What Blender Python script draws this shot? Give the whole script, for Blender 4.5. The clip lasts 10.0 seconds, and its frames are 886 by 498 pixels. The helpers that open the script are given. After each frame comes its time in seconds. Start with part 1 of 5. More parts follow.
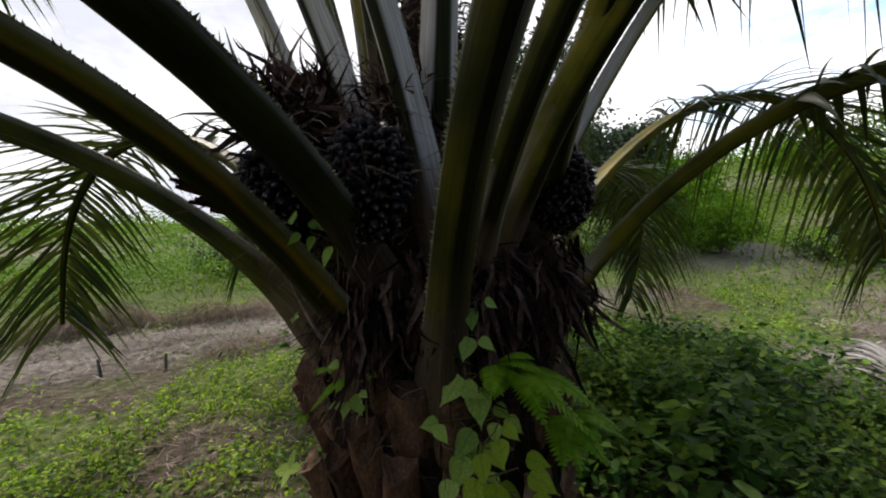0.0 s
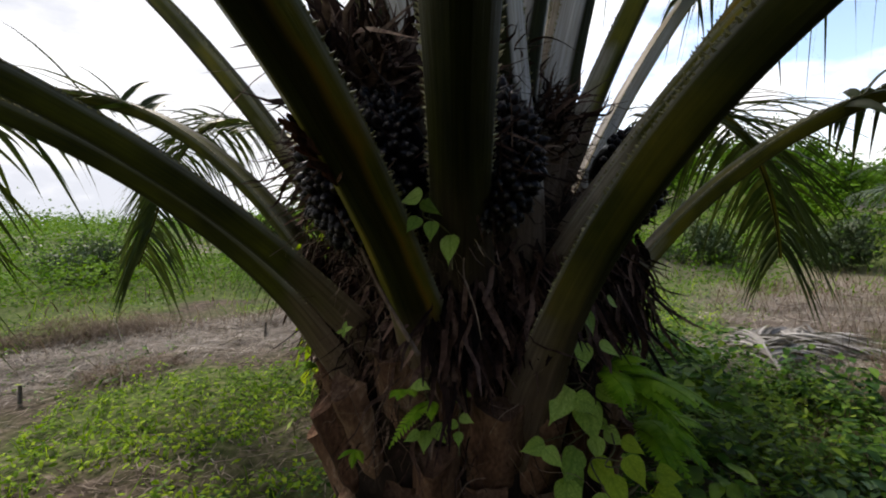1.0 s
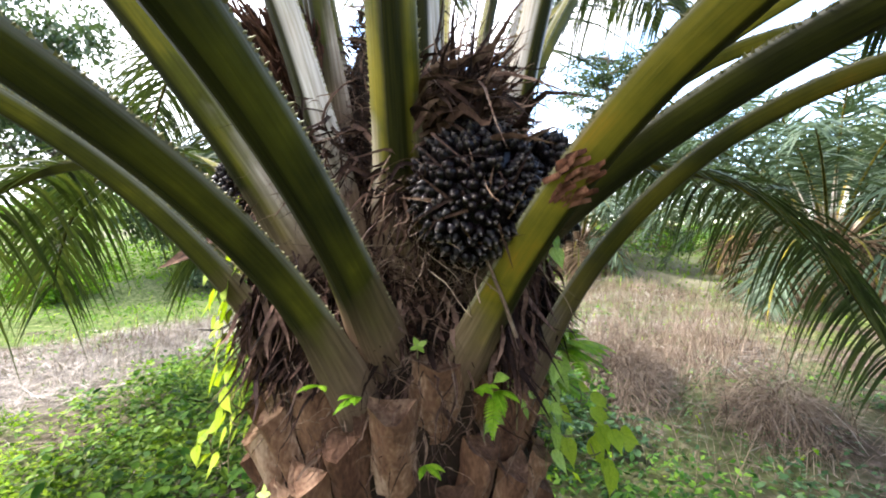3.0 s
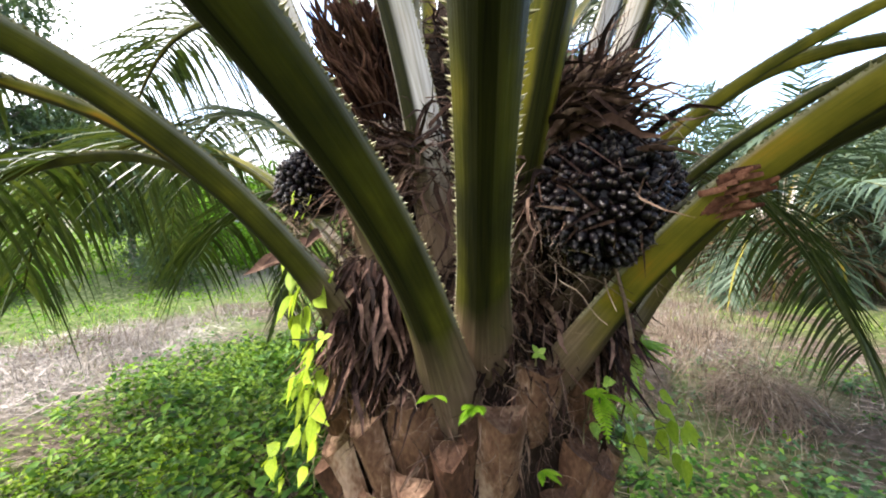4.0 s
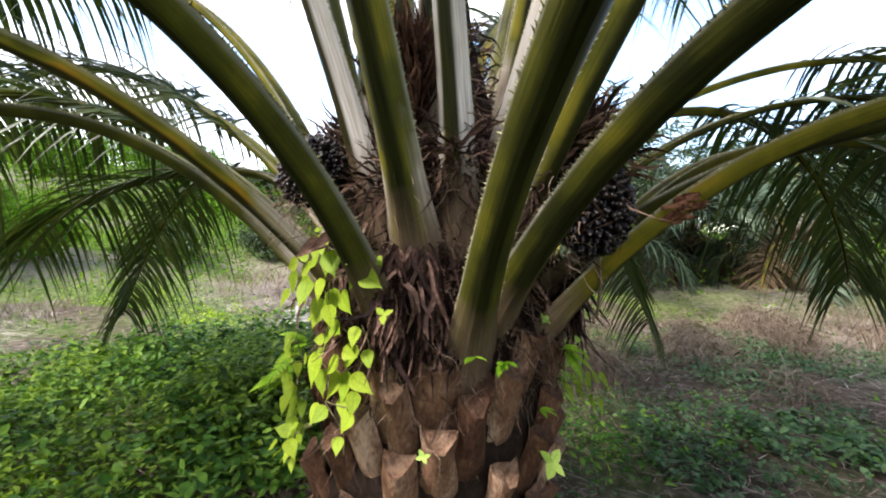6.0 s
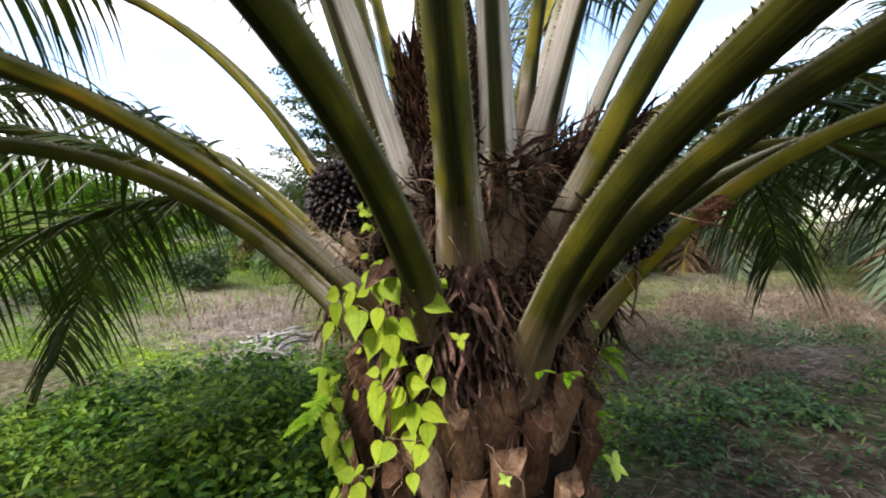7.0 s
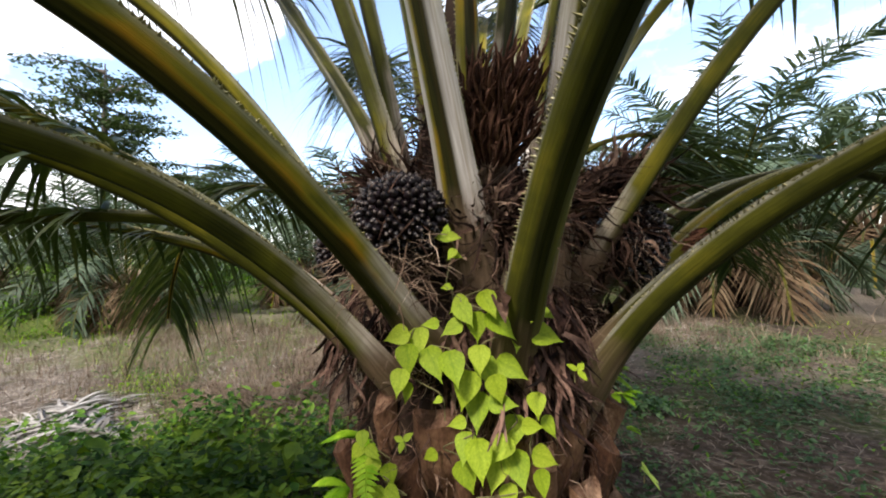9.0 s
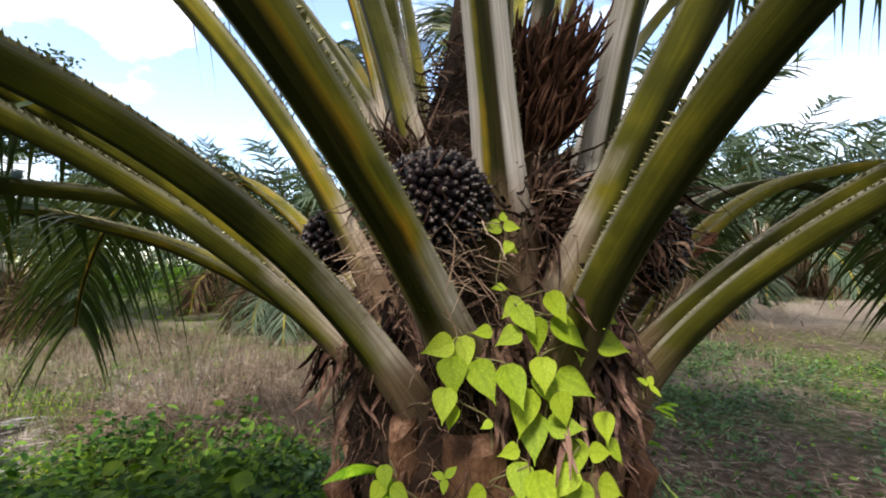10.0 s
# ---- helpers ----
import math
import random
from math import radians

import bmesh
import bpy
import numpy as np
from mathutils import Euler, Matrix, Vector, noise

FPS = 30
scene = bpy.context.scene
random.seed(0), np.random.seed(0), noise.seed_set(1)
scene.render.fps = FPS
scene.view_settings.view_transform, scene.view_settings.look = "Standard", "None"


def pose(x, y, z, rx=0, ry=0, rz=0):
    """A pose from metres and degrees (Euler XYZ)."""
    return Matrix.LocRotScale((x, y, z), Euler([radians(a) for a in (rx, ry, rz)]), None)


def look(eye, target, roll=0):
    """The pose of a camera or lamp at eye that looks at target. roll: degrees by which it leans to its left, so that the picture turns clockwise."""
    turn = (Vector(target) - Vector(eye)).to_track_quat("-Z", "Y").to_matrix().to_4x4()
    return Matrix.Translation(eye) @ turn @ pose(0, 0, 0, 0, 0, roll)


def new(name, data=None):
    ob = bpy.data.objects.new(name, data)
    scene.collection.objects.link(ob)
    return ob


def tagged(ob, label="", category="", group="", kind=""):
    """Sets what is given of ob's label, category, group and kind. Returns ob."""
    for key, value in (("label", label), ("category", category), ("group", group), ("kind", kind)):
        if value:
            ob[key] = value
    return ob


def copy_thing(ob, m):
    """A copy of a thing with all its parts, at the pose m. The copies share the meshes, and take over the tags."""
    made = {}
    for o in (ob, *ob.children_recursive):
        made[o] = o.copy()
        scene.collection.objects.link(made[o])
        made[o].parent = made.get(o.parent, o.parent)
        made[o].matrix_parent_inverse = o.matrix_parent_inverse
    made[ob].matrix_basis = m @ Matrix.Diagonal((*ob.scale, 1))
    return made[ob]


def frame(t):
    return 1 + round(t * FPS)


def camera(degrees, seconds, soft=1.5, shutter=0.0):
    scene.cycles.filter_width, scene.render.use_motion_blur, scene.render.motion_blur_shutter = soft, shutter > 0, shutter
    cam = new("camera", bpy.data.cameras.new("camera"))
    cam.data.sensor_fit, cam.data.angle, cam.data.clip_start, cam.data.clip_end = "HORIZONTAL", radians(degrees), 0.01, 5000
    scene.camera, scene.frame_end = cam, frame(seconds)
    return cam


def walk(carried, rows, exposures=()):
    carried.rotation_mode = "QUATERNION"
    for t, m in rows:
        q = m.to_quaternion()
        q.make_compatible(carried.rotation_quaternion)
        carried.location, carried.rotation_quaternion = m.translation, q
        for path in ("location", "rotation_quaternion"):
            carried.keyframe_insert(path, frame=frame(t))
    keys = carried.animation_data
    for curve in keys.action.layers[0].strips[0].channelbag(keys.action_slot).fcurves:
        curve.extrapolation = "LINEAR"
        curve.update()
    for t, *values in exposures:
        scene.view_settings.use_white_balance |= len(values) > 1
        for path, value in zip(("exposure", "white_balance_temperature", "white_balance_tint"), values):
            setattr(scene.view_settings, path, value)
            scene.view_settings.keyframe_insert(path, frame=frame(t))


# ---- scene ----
cam = camera(92.5, 10.0, 2.0)
METRES, EYE, TILT, LEAN, TURN = 3.5, 1.32, -4.0, 2.0, 0.0
ROWS = [
    (0.0, 0.0, 0.0, 0.0, 0.0, 0.0, -0.0),
    (0.5, -0.0624, 0.0332, -0.0056, -5.91, 0.29, -0.44),
    (1.0, -0.12, 0.0612, -0.0074, -14.69, 0.7, 0.01),
    (1.5, -0.1886, 0.0816, -0.0024, -26.58, 1.13, 0.55),
    (2.0, -0.2269, 0.112, -0.0049, -38.36, 1.4, 1.11),
    (2.2, -0.2408, 0.1307, -0.0028, -42.71, 1.57, 2.37),
    (3.3, -0.3419, 0.1928, -0.0048, -61.83, 1.32, 2.96),
    (3.5, -0.3492, 0.2087, 0.0003, -62.51, 0.7, 3.14),
    (4.0, -0.3631, 0.2608, 0.0093, -64.36, 0.62, 3.12),
    (4.5, -0.3781, 0.2913, 0.0135, -70.81, 0.61, 2.86),
    (5.0, -0.4092, 0.3302, 0.0089, -81.97, 0.1, 1.52),
    (5.5, -0.4316, 0.3518, 0.0066, -85.5, -0.49, 0.73),
    (5.7, -0.4478, 0.3628, 0.0078, -85.6, -0.85, 0.72),
    (6.8, -0.4505, 0.4535, 0.0198, -94.5, -0.39, 5.66),
    (7.0, -0.4413, 0.4739, 0.024, -96.07, -0.37, 6.04),
    (7.5, -0.4093, 0.5164, 0.0299, -101.31, -0.24, 6.38),
    (8.0, -0.3766, 0.5577, 0.039, -110.31, 0.33, 6.34),
    (8.5, -0.3632, 0.6005, 0.041, -116.51, 1.16, 6.44),
    (9.0, -0.3552, 0.6414, 0.0412, -120.75, 1.3, 6.84),
    (9.5, -0.326, 0.6616, 0.0385, -123.29, 1.13, 6.0),
    (10.0, -0.2749, 0.6698, 0.041, -130.03, 1.28, 5.53),
]
EXPOSURES = [(t, stops, kelvin, 13) for t, stops, kelvin in ((0.0, 0.40, 6800), (0.5, 0.22, 6850), (1.0, 0.34, 6850), (1.6, 0.74, 6750), (2.2, 1.66, 6650), (2.8, 2.16, 6450), (3.4, 2.68, 6350), (4.0, 2.20, 6450), (4.6, 1.92, 6300), (5.5, 1.74, 6350), (7.0, 1.22, 6700), (8.5, 1.0, 6780), (10.0, 1.09, 6800))]
walk(cam, [(t, pose(0, 0, EYE, TILT, LEAN, TURN) @ pose(METRES * x, METRES * y, METRES * z, 90 + pitch, roll, yaw)) for t, x, y, z, yaw, pitch, roll in ROWS], EXPOSURES)

# ---- sky and sun ----
SUN_AZ, SUN_EL = 120.0, 48.0
world = bpy.data.worlds.new("sky")
scene.world = world
world.use_nodes = True
wt = world.node_tree
wt.nodes.clear()


def wn(kind, **inputs):
    n = wt.nodes.new(kind)
    for k, v in inputs.items():
        n.inputs[k].default_value = v
    return n


sky = wt.nodes.new("ShaderNodeTexSky")
sky.sky_type, sky.sun_disc = "NISHITA", False
sky.sun_elevation, sky.sun_rotation = radians(SUN_EL), radians(90 - SUN_AZ)
coord = wt.nodes.new("ShaderNodeTexCoord")
stretch = wn("ShaderNodeMapping", Scale=(1.0, 1.0, 2.2))
puffs = wn("ShaderNodeTexNoise", Scale=2.6, Detail=9.0, Roughness=0.56)
lift = wt.nodes.new("ShaderNodeVectorMath")
lift.operation = "DOT_PRODUCT"
lift.inputs[1].default_value = (-0.085, 0.15, -0.05)
cover = wt.nodes.new("ShaderNodeMath")
ramp = wt.nodes.new("ShaderNodeValToRGB")
ramp.color_ramp.elements[0].position, ramp.color_ramp.elements[1].position = 0.385, 0.515
cloud = wt.nodes.new("ShaderNodeValToRGB")
cloud.color_ramp.elements[0].position, cloud.color_ramp.elements[0].color = 0.44, (13.0, 13.3, 13.7, 1)
cloud.color_ramp.elements[1].position, cloud.color_ramp.elements[1].color = 0.75, (6.5, 7.0, 7.9, 1)
mixer = wt.nodes.new("ShaderNodeMix")
mixer.data_type = "RGBA"
back = wn("ShaderNodeBackground", Strength=0.098)
wout = wt.nodes.new("ShaderNodeOutputWorld")
wl = wt.links.new
wl(coord.outputs["Generated"], stretch.inputs["Vector"])
wl(stretch.outputs[0], puffs.inputs["Vector"])
wl(coord.outputs["Generated"], lift.inputs[0])
wl(puffs.outputs[0], cover.inputs[0])
wl(lift.outputs["Value"], cover.inputs[1])
wl(cover.outputs[0], ramp.inputs[0])
wl(cover.outputs[0], cloud.inputs[0])
wl(ramp.outputs[0], mixer.inputs[0])
bright = wt.nodes.new("ShaderNodeVectorMath")
bright.operation = "SCALE"
bright.inputs["Scale"].default_value = 2.5
wl(sky.outputs[0], bright.inputs[0])
wl(bright.outputs[0], mixer.inputs[6])
wl(cloud.outputs[0], mixer.inputs[7])
wl(mixer.outputs[2], back.inputs[0])
wl(back.outputs[0], wout.inputs[0])

sun = new("sun", bpy.data.lights.new("sun", "SUN"))
sun.data.energy, sun.data.angle, sun.data.color = 4.6, radians(12), (1.0, 0.95, 0.87)
sa, se = radians(SUN_AZ), radians(SUN_EL)
sun.matrix_world = look((30 * math.cos(sa) * math.cos(se), 30 * math.sin(sa) * math.cos(se), 30 * math.sin(se)), (0, 0, 0))


# ---- materials ----
def material(name, colours, scale=8.0, fine=60.0, rough=0.7, bump=0.3, spec=0.3, through_light=0.0, island=0.0, stretch3=(1, 1, 1), obj_var=0.0, uv=False, light_tint=None, veins=0.0):
    """Colours from dark to light over two scales of noise, with grain, relief and, for leaves, light shining through."""
    m = bpy.data.materials.new(name)
    m.use_nodes = True
    t = m.node_tree
    b = t.nodes["Principled BSDF"]
    ln = t.links.new
    tc = t.nodes.new("ShaderNodeTexCoord")
    mp = t.nodes.new("ShaderNodeMapping")
    mp.inputs["Scale"].default_value = stretch3
    ln(tc.outputs["UV" if uv else "Object"], mp.inputs[0])
    n1 = t.nodes.new("ShaderNodeTexNoise")
    n1.inputs["Scale"].default_value, n1.inputs["Detail"].default_value = scale, 4
    n2 = t.nodes.new("ShaderNodeTexNoise")
    n2.inputs["Scale"].default_value, n2.inputs["Detail"].default_value = fine, 3
    ln(mp.outputs[0], n1.inputs["Vector"])
    ln(mp.outputs[0], n2.inputs["Vector"])
    mx = t.nodes.new("ShaderNodeMath")
    mx.operation = "MULTIPLY_ADD"
    ln(n2.outputs[0], mx.inputs[0])
    mx.inputs[1].default_value = 0.45
    s1 = t.nodes.new("ShaderNodeMath")
    s1.operation = "MULTIPLY"
    s1.inputs[1].default_value = 0.75
    ln(n1.outputs[0], s1.inputs[0])
    ln(s1.outputs[0], mx.inputs[2])
    last = mx
    for amount, node, sock in ((island, "ShaderNodeNewGeometry", "Random Per Island"), (obj_var, "ShaderNodeObjectInfo", "Random")):
        if amount:
            g = t.nodes.new(node)
            a = t.nodes.new("ShaderNodeMath")
            a.operation = "MULTIPLY_ADD"
            ln(g.outputs[sock], a.inputs[0])
            a.inputs[1].default_value = amount
            off = t.nodes.new("ShaderNodeMath")
            off.inputs[1].default_value = -amount / 2
            ln(last.outputs[0], off.inputs[0])
            ln(off.outputs[0], a.inputs[2])
            last = a
    if veins:
        uvn = t.nodes.new("ShaderNodeUVMap")
        sx = t.nodes.new("ShaderNodeSeparateXYZ")
        ln(uvn.outputs[0], sx.inputs[0])
        val = sx.outputs["X"]
        for op, arg in (("SUBTRACT", 0.5), ("ABSOLUTE", None)):
            k = t.nodes.new("ShaderNodeMath")
            k.operation = op
            ln(val, k.inputs[0])
            if arg is not None:
                k.inputs[1].default_value = arg
            val = k.outputs[0]
        dist = val
        k = t.nodes.new("ShaderNodeMath")
        k.operation = "MULTIPLY_ADD"
        ln(dist, k.inputs[0])
        k.inputs[1].default_value = -0.75
        ln(sx.outputs["Y"], k.inputs[2])
        w = t.nodes.new("ShaderNodeMath")
        w.operation = "PINGPONG"
        ln(k.outputs[0], w.inputs[0])
        w.inputs[1].default_value = 0.065
        lines = t.nodes.new("ShaderNodeMapRange")
        lines.inputs["From Min"].default_value, lines.inputs["From Max"].default_value = 0.014, 0.0
        ln(w.outputs[0], lines.inputs["Value"])
        mid = t.nodes.new("ShaderNodeMapRange")
        mid.inputs["From Min"].default_value, mid.inputs["From Max"].default_value = 0.05, 0.01
        ln(dist, mid.inputs["Value"])
        both = t.nodes.new("ShaderNodeMath")
        both.operation = "MAXIMUM"
        ln(lines.outputs[0], both.inputs[0])
        ln(mid.outputs[0], both.inputs[1])
        a = t.nodes.new("ShaderNodeMath")
        a.operation = "MULTIPLY_ADD"
        ln(both.outputs[0], a.inputs[0])
        a.inputs[1].default_value = -veins
        ln(last.outputs[0], a.inputs[2])
        last = a
    cr = t.nodes.new("ShaderNodeValToRGB")
    el = cr.color_ramp.elements
    while len(el) < len(colours):
        el.new(0.5)
    for i, c in enumerate(colours):
        el[i].position = 0.30 + 0.6 * i / (len(colours) - 1)
        el[i].color = (*c, 1)
    ln(last.outputs[0], cr.inputs[0])
    ln(cr.outputs[0], b.inputs["Base Color"])
    b.inputs["Roughness"].default_value = rough
    b.inputs["Specular IOR Level"].default_value = spec
    if bump:
        bp = t.nodes.new("ShaderNodeBump")
        bp.inputs["Strength"].default_value, bp.inputs["Distance"].default_value = bump, 0.01
        ln(mx.outputs[0], bp.inputs["Height"])
        ln(bp.outputs[0], b.inputs["Normal"])
    if through_light:
        tr = t.nodes.new("ShaderNodeBsdfTranslucent")
        gain = t.nodes.new("ShaderNodeMix")
        gain.data_type, gain.blend_type = "RGBA", "MULTIPLY"
        gain.inputs[0].default_value = 1.0
        ln(cr.outputs[0], gain.inputs[6])
        gain.inputs[7].default_value = (*(light_tint or (1.3, 1.35, 0.6)), 1)
        ln(gain.outputs[2], tr.inputs[0])
        ms = t.nodes.new("ShaderNodeMixShader")
        ms.inputs[0].default_value = through_light
        ln(b.outputs[0], ms.inputs[1])
        ln(tr.outputs[0], ms.inputs[2])
        ln(ms.outputs[0], t.nodes["Material Output"].inputs[0])
    return m


def petiole_material(name="petiole", reach=0.32, keel=0.0, bloom=((0.20, 0.165, 0.125), (0.40, 0.335, 0.27), (0.58, 0.51, 0.44)), foot_reach=0.17, tone=1.0, foot_tone=1.0):
    """Olive green stalk: pale bloom on the upper face near its foot, brown at the foot; UV u runs round it, v along it in metres."""
    m = bpy.data.materials.new(name)
    m.use_nodes = True
    t = m.node_tree
    ln = t.links.new
    b = t.nodes["Principled BSDF"]
    uv = t.nodes.new("ShaderNodeUVMap")
    sp = t.nodes.new("ShaderNodeSeparateXYZ")
    ln(uv.outputs[0], sp.inputs[0])
    tc = t.nodes.new("ShaderNodeTexCoord")
    big = t.nodes.new("ShaderNodeTexNoise")
    big.inputs["Scale"].default_value, big.inputs["Detail"].default_value = 7, 5
    streak_map = t.nodes.new("ShaderNodeMapping")
    streak_map.inputs["Scale"].default_value = (42, 6, 1)
    streak = t.nodes.new("ShaderNodeTexNoise")
    streak.inputs["Scale"].default_value, streak.inputs["Detail"].default_value = 1.0, 6
    ln(tc.outputs["Object"], big.inputs["Vector"])
    ln(uv.outputs[0], streak_map.inputs[0])
    ln(streak_map.outputs[0], streak.inputs["Vector"])
    info = t.nodes.new("ShaderNodeObjectInfo")

    def ramp_of(stops):
        r = t.nodes.new("ShaderNodeValToRGB")
        e = r.color_ramp.elements
        while len(e) < len(stops):
            e.new(0.5)
        for i, (p, c) in enumerate(stops):
            e[i].position, e[i].color = p, (*c, 1)
        return r

    def toned(stops, k):
        return [(p, tuple(v * k for v in c)) for p, c in stops]

    def math_of(op, a, bb, c=None):
        n = t.nodes.new("ShaderNodeMath")
        n.operation = op
        for i, x in enumerate((a, bb, c)):
            if x is None:
                continue
            if isinstance(x, (int, float)):
                n.inputs[i].default_value = x
            else:
                ln(x, n.inputs[i])
        return n.outputs[0]

    def mix_of(f, a, bb):
        n = t.nodes.new("ShaderNodeMix")
        n.data_type = "RGBA"
        ln(f, n.inputs[0])
        ln(a, n.inputs[6])
        ln(bb, n.inputs[7])
        return n.outputs[2]

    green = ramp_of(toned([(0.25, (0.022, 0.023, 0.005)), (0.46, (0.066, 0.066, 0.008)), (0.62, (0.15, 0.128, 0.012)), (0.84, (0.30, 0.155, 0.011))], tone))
    gv = math_of("MULTIPLY_ADD", big.outputs[0], 0.7, math_of("MULTIPLY_ADD", streak.outputs[0], 0.25, math_of("MULTIPLY_ADD", info.outputs["Random"], 0.30, -0.14)))
    # an orange flush on one flank
    flush = ramp_of([(0.50, (0, 0, 0)), (0.545, (1, 1, 1)), (0.60, (1, 1, 1)), (0.64, (0, 0, 0))])
    ln(math_of("MULTIPLY_ADD", big.outputs[0], 0.10, math_of("ADD", sp.outputs["X"], -0.05)), flush.inputs[0])
    ln(math_of("MULTIPLY_ADD", math_of("MULTIPLY", flush.outputs[0], math_of("POWER", info.outputs["Random"], 3.0)), 0.42, gv), green.inputs[0])
    pale = ramp_of([(0.25, bloom[0]), (0.5, bloom[1]), (0.75, bloom[2])])
    ln(streak.outputs[0], pale.inputs[0])
    foot = ramp_of(toned([(0.25, (0.055, 0.033, 0.020)), (0.5, (0.13, 0.086, 0.056)), (0.8, (0.25, 0.18, 0.13))], foot_tone))
    ln(math_of("MULTIPLY_ADD", streak.outputs[0], 0.6, math_of("MULTIPLY", big.outputs[0], 0.4)), foot.inputs[0])
    # painted underside shade: dark band along the keel, wandering from stalk to stalk
    shade_band = t.nodes.new("ShaderNodeValToRGB")
    e = shade_band.color_ramp.elements
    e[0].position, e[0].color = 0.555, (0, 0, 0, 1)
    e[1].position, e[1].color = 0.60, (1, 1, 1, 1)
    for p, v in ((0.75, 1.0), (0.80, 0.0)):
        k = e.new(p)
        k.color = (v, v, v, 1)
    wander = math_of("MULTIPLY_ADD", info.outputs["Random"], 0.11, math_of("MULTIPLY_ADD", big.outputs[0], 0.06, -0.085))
    ln(math_of("ADD", sp.outputs["X"], wander), shade_band.inputs[0])
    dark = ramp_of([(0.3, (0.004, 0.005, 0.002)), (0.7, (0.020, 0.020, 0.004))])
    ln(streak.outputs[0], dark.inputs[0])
    stalk = mix_of(math_of("MULTIPLY", shade_band.outputs[0], 0.96), green.outputs[0], dark.outputs[0])
    # greyish margins that run far up the stalk
    rim = ramp_of([(0.0, (1, 1, 1)), (0.07, (0, 0, 0)), (0.34, (0, 0, 0)), (0.385, (1, 1, 1)), (0.435, (1, 1, 1)), (0.475, (0, 0, 0)), (0.935, (0, 0, 0)), (0.975, (1, 1, 1))])
    ln(sp.outputs["X"], rim.inputs[0])
    fade = t.nodes.new("ShaderNodeMapRange")
    fade.inputs["From Min"].default_value, fade.inputs["From Max"].default_value = 2.2, 0.3
    fade.inputs["To Min"].default_value, fade.inputs["To Max"].default_value = 0.05, 0.5
    ln(sp.outputs["Y"], fade.inputs["Value"])
    grey = ramp_of([(0.25, (0.13, 0.125, 0.10)), (0.55, (0.27, 0.26, 0.23)), (0.8, (0.42, 0.40, 0.38))])
    ln(streak.outputs[0], grey.inputs[0])
    stalk = mix_of(math_of("MULTIPLY", rim.outputs[0], fade.outputs[0]), stalk, grey.outputs[0])
    # upper face: u from 0 to 0.4; the pale bloom lies on its margins and fades along the stalk
    mv = t.nodes.new("ShaderNodeMapRange")
    mv.inputs["From Min"].default_value, mv.inputs["From Max"].default_value = reach, reach * 0.45
    ln(math_of("MULTIPLY_ADD", big.outputs[0], 0.5, math_of("ADD", sp.outputs["Y"], -0.25)), mv.inputs["Value"])
    side = t.nodes.new("ShaderNodeValToRGB")
    e = side.color_ramp.elements
    e[0].position, e[0].color = 0.0, (1, 1, 1, 1)
    e[1].position, e[1].color = 1.0, (0.7, 0.7, 0.7, 1)
    for p, v in ((0.13, 1.0), (0.17, 0.1), (0.23, 0.1), (0.27, 1.0), (0.49, 0.85), (0.57, keel), (0.60, 0.0), (0.76, 0.0), (0.79, keel), (0.87, 0.85)):
        k = e.new(p)
        k.color = (v, v, v, 1)
    ln(sp.outputs["X"], side.inputs[0])
    c1 = mix_of(math_of("MULTIPLY", mv.outputs[0], side.outputs[0]), stalk, pale.outputs[0])
    mf = t.nodes.new("ShaderNodeMapRange")
    mf.inputs["From Min"].default_value, mf.inputs["From Max"].default_value = foot_reach, 0.0
    ln(math_of("MULTIPLY_ADD", big.outputs[0], 0.3, math_of("ADD", sp.outputs["Y"], -0.15)), mf.inputs["Value"])
    ln(mix_of(mf.outputs[0], c1, foot.outputs[0]), b.inputs["Base Color"])
    b.inputs["Roughness"].default_value = 0.55
    b.inputs["Specular IOR Level"].default_value = 0.10
    bp = t.nodes.new("ShaderNodeBump")
    bp.inputs["Strength"].default_value, bp.inputs["Distance"].default_value = 0.35, 0.004
    ln(streak.outputs[0], bp.inputs["Height"])
    ln(bp.outputs[0], b.inputs["Normal"])
    return m


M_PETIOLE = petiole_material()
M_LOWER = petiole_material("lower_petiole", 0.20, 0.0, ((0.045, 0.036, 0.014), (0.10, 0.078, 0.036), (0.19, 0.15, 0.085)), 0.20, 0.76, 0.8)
# darkened stalk copy: shade of the side away from the sun in its colour
M_SHADED = petiole_material("shaded_petiole", 0.28, 0.0, ((0.06, 0.05, 0.035), (0.13, 0.108, 0.08), (0.24, 0.20, 0.155)), 0.38, 0.43, 0.55)
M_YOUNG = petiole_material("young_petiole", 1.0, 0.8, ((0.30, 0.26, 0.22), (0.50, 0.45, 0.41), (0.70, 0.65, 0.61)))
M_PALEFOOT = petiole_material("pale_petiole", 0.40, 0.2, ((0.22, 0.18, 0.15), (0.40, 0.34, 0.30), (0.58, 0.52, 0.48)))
M_SPINE = material("spine", [(0.06, 0.055, 0.018), (0.20, 0.18, 0.08), (0.44, 0.40, 0.26)], 20, 90, 0.6, 0, island=0.3)
M_LEAFLET = material("leaflet", [(0.011, 0.020, 0.006), (0.029, 0.046, 0.011), (0.072, 0.088, 0.023)], 2.5, 30, 0.45, 0, 0.35, 0.17, island=0.35)
# leaflets of the far palms, distance haze mixed into their colour
M_HAZYLEAF = material("hazy_leaflet", [(0.018, 0.034, 0.019), (0.044, 0.068, 0.040), (0.10, 0.135, 0.09)], 0.6, 6, 0.55, 0, 0.2, 0.2, island=0.3)
M_DRYLEAF = material("dry_leaflet", [(0.042, 0.026, 0.016), (0.105, 0.068, 0.040), (0.19, 0.138, 0.088)], 1, 10, 0.8, 0, 0.1, 0.15, island=0.4)
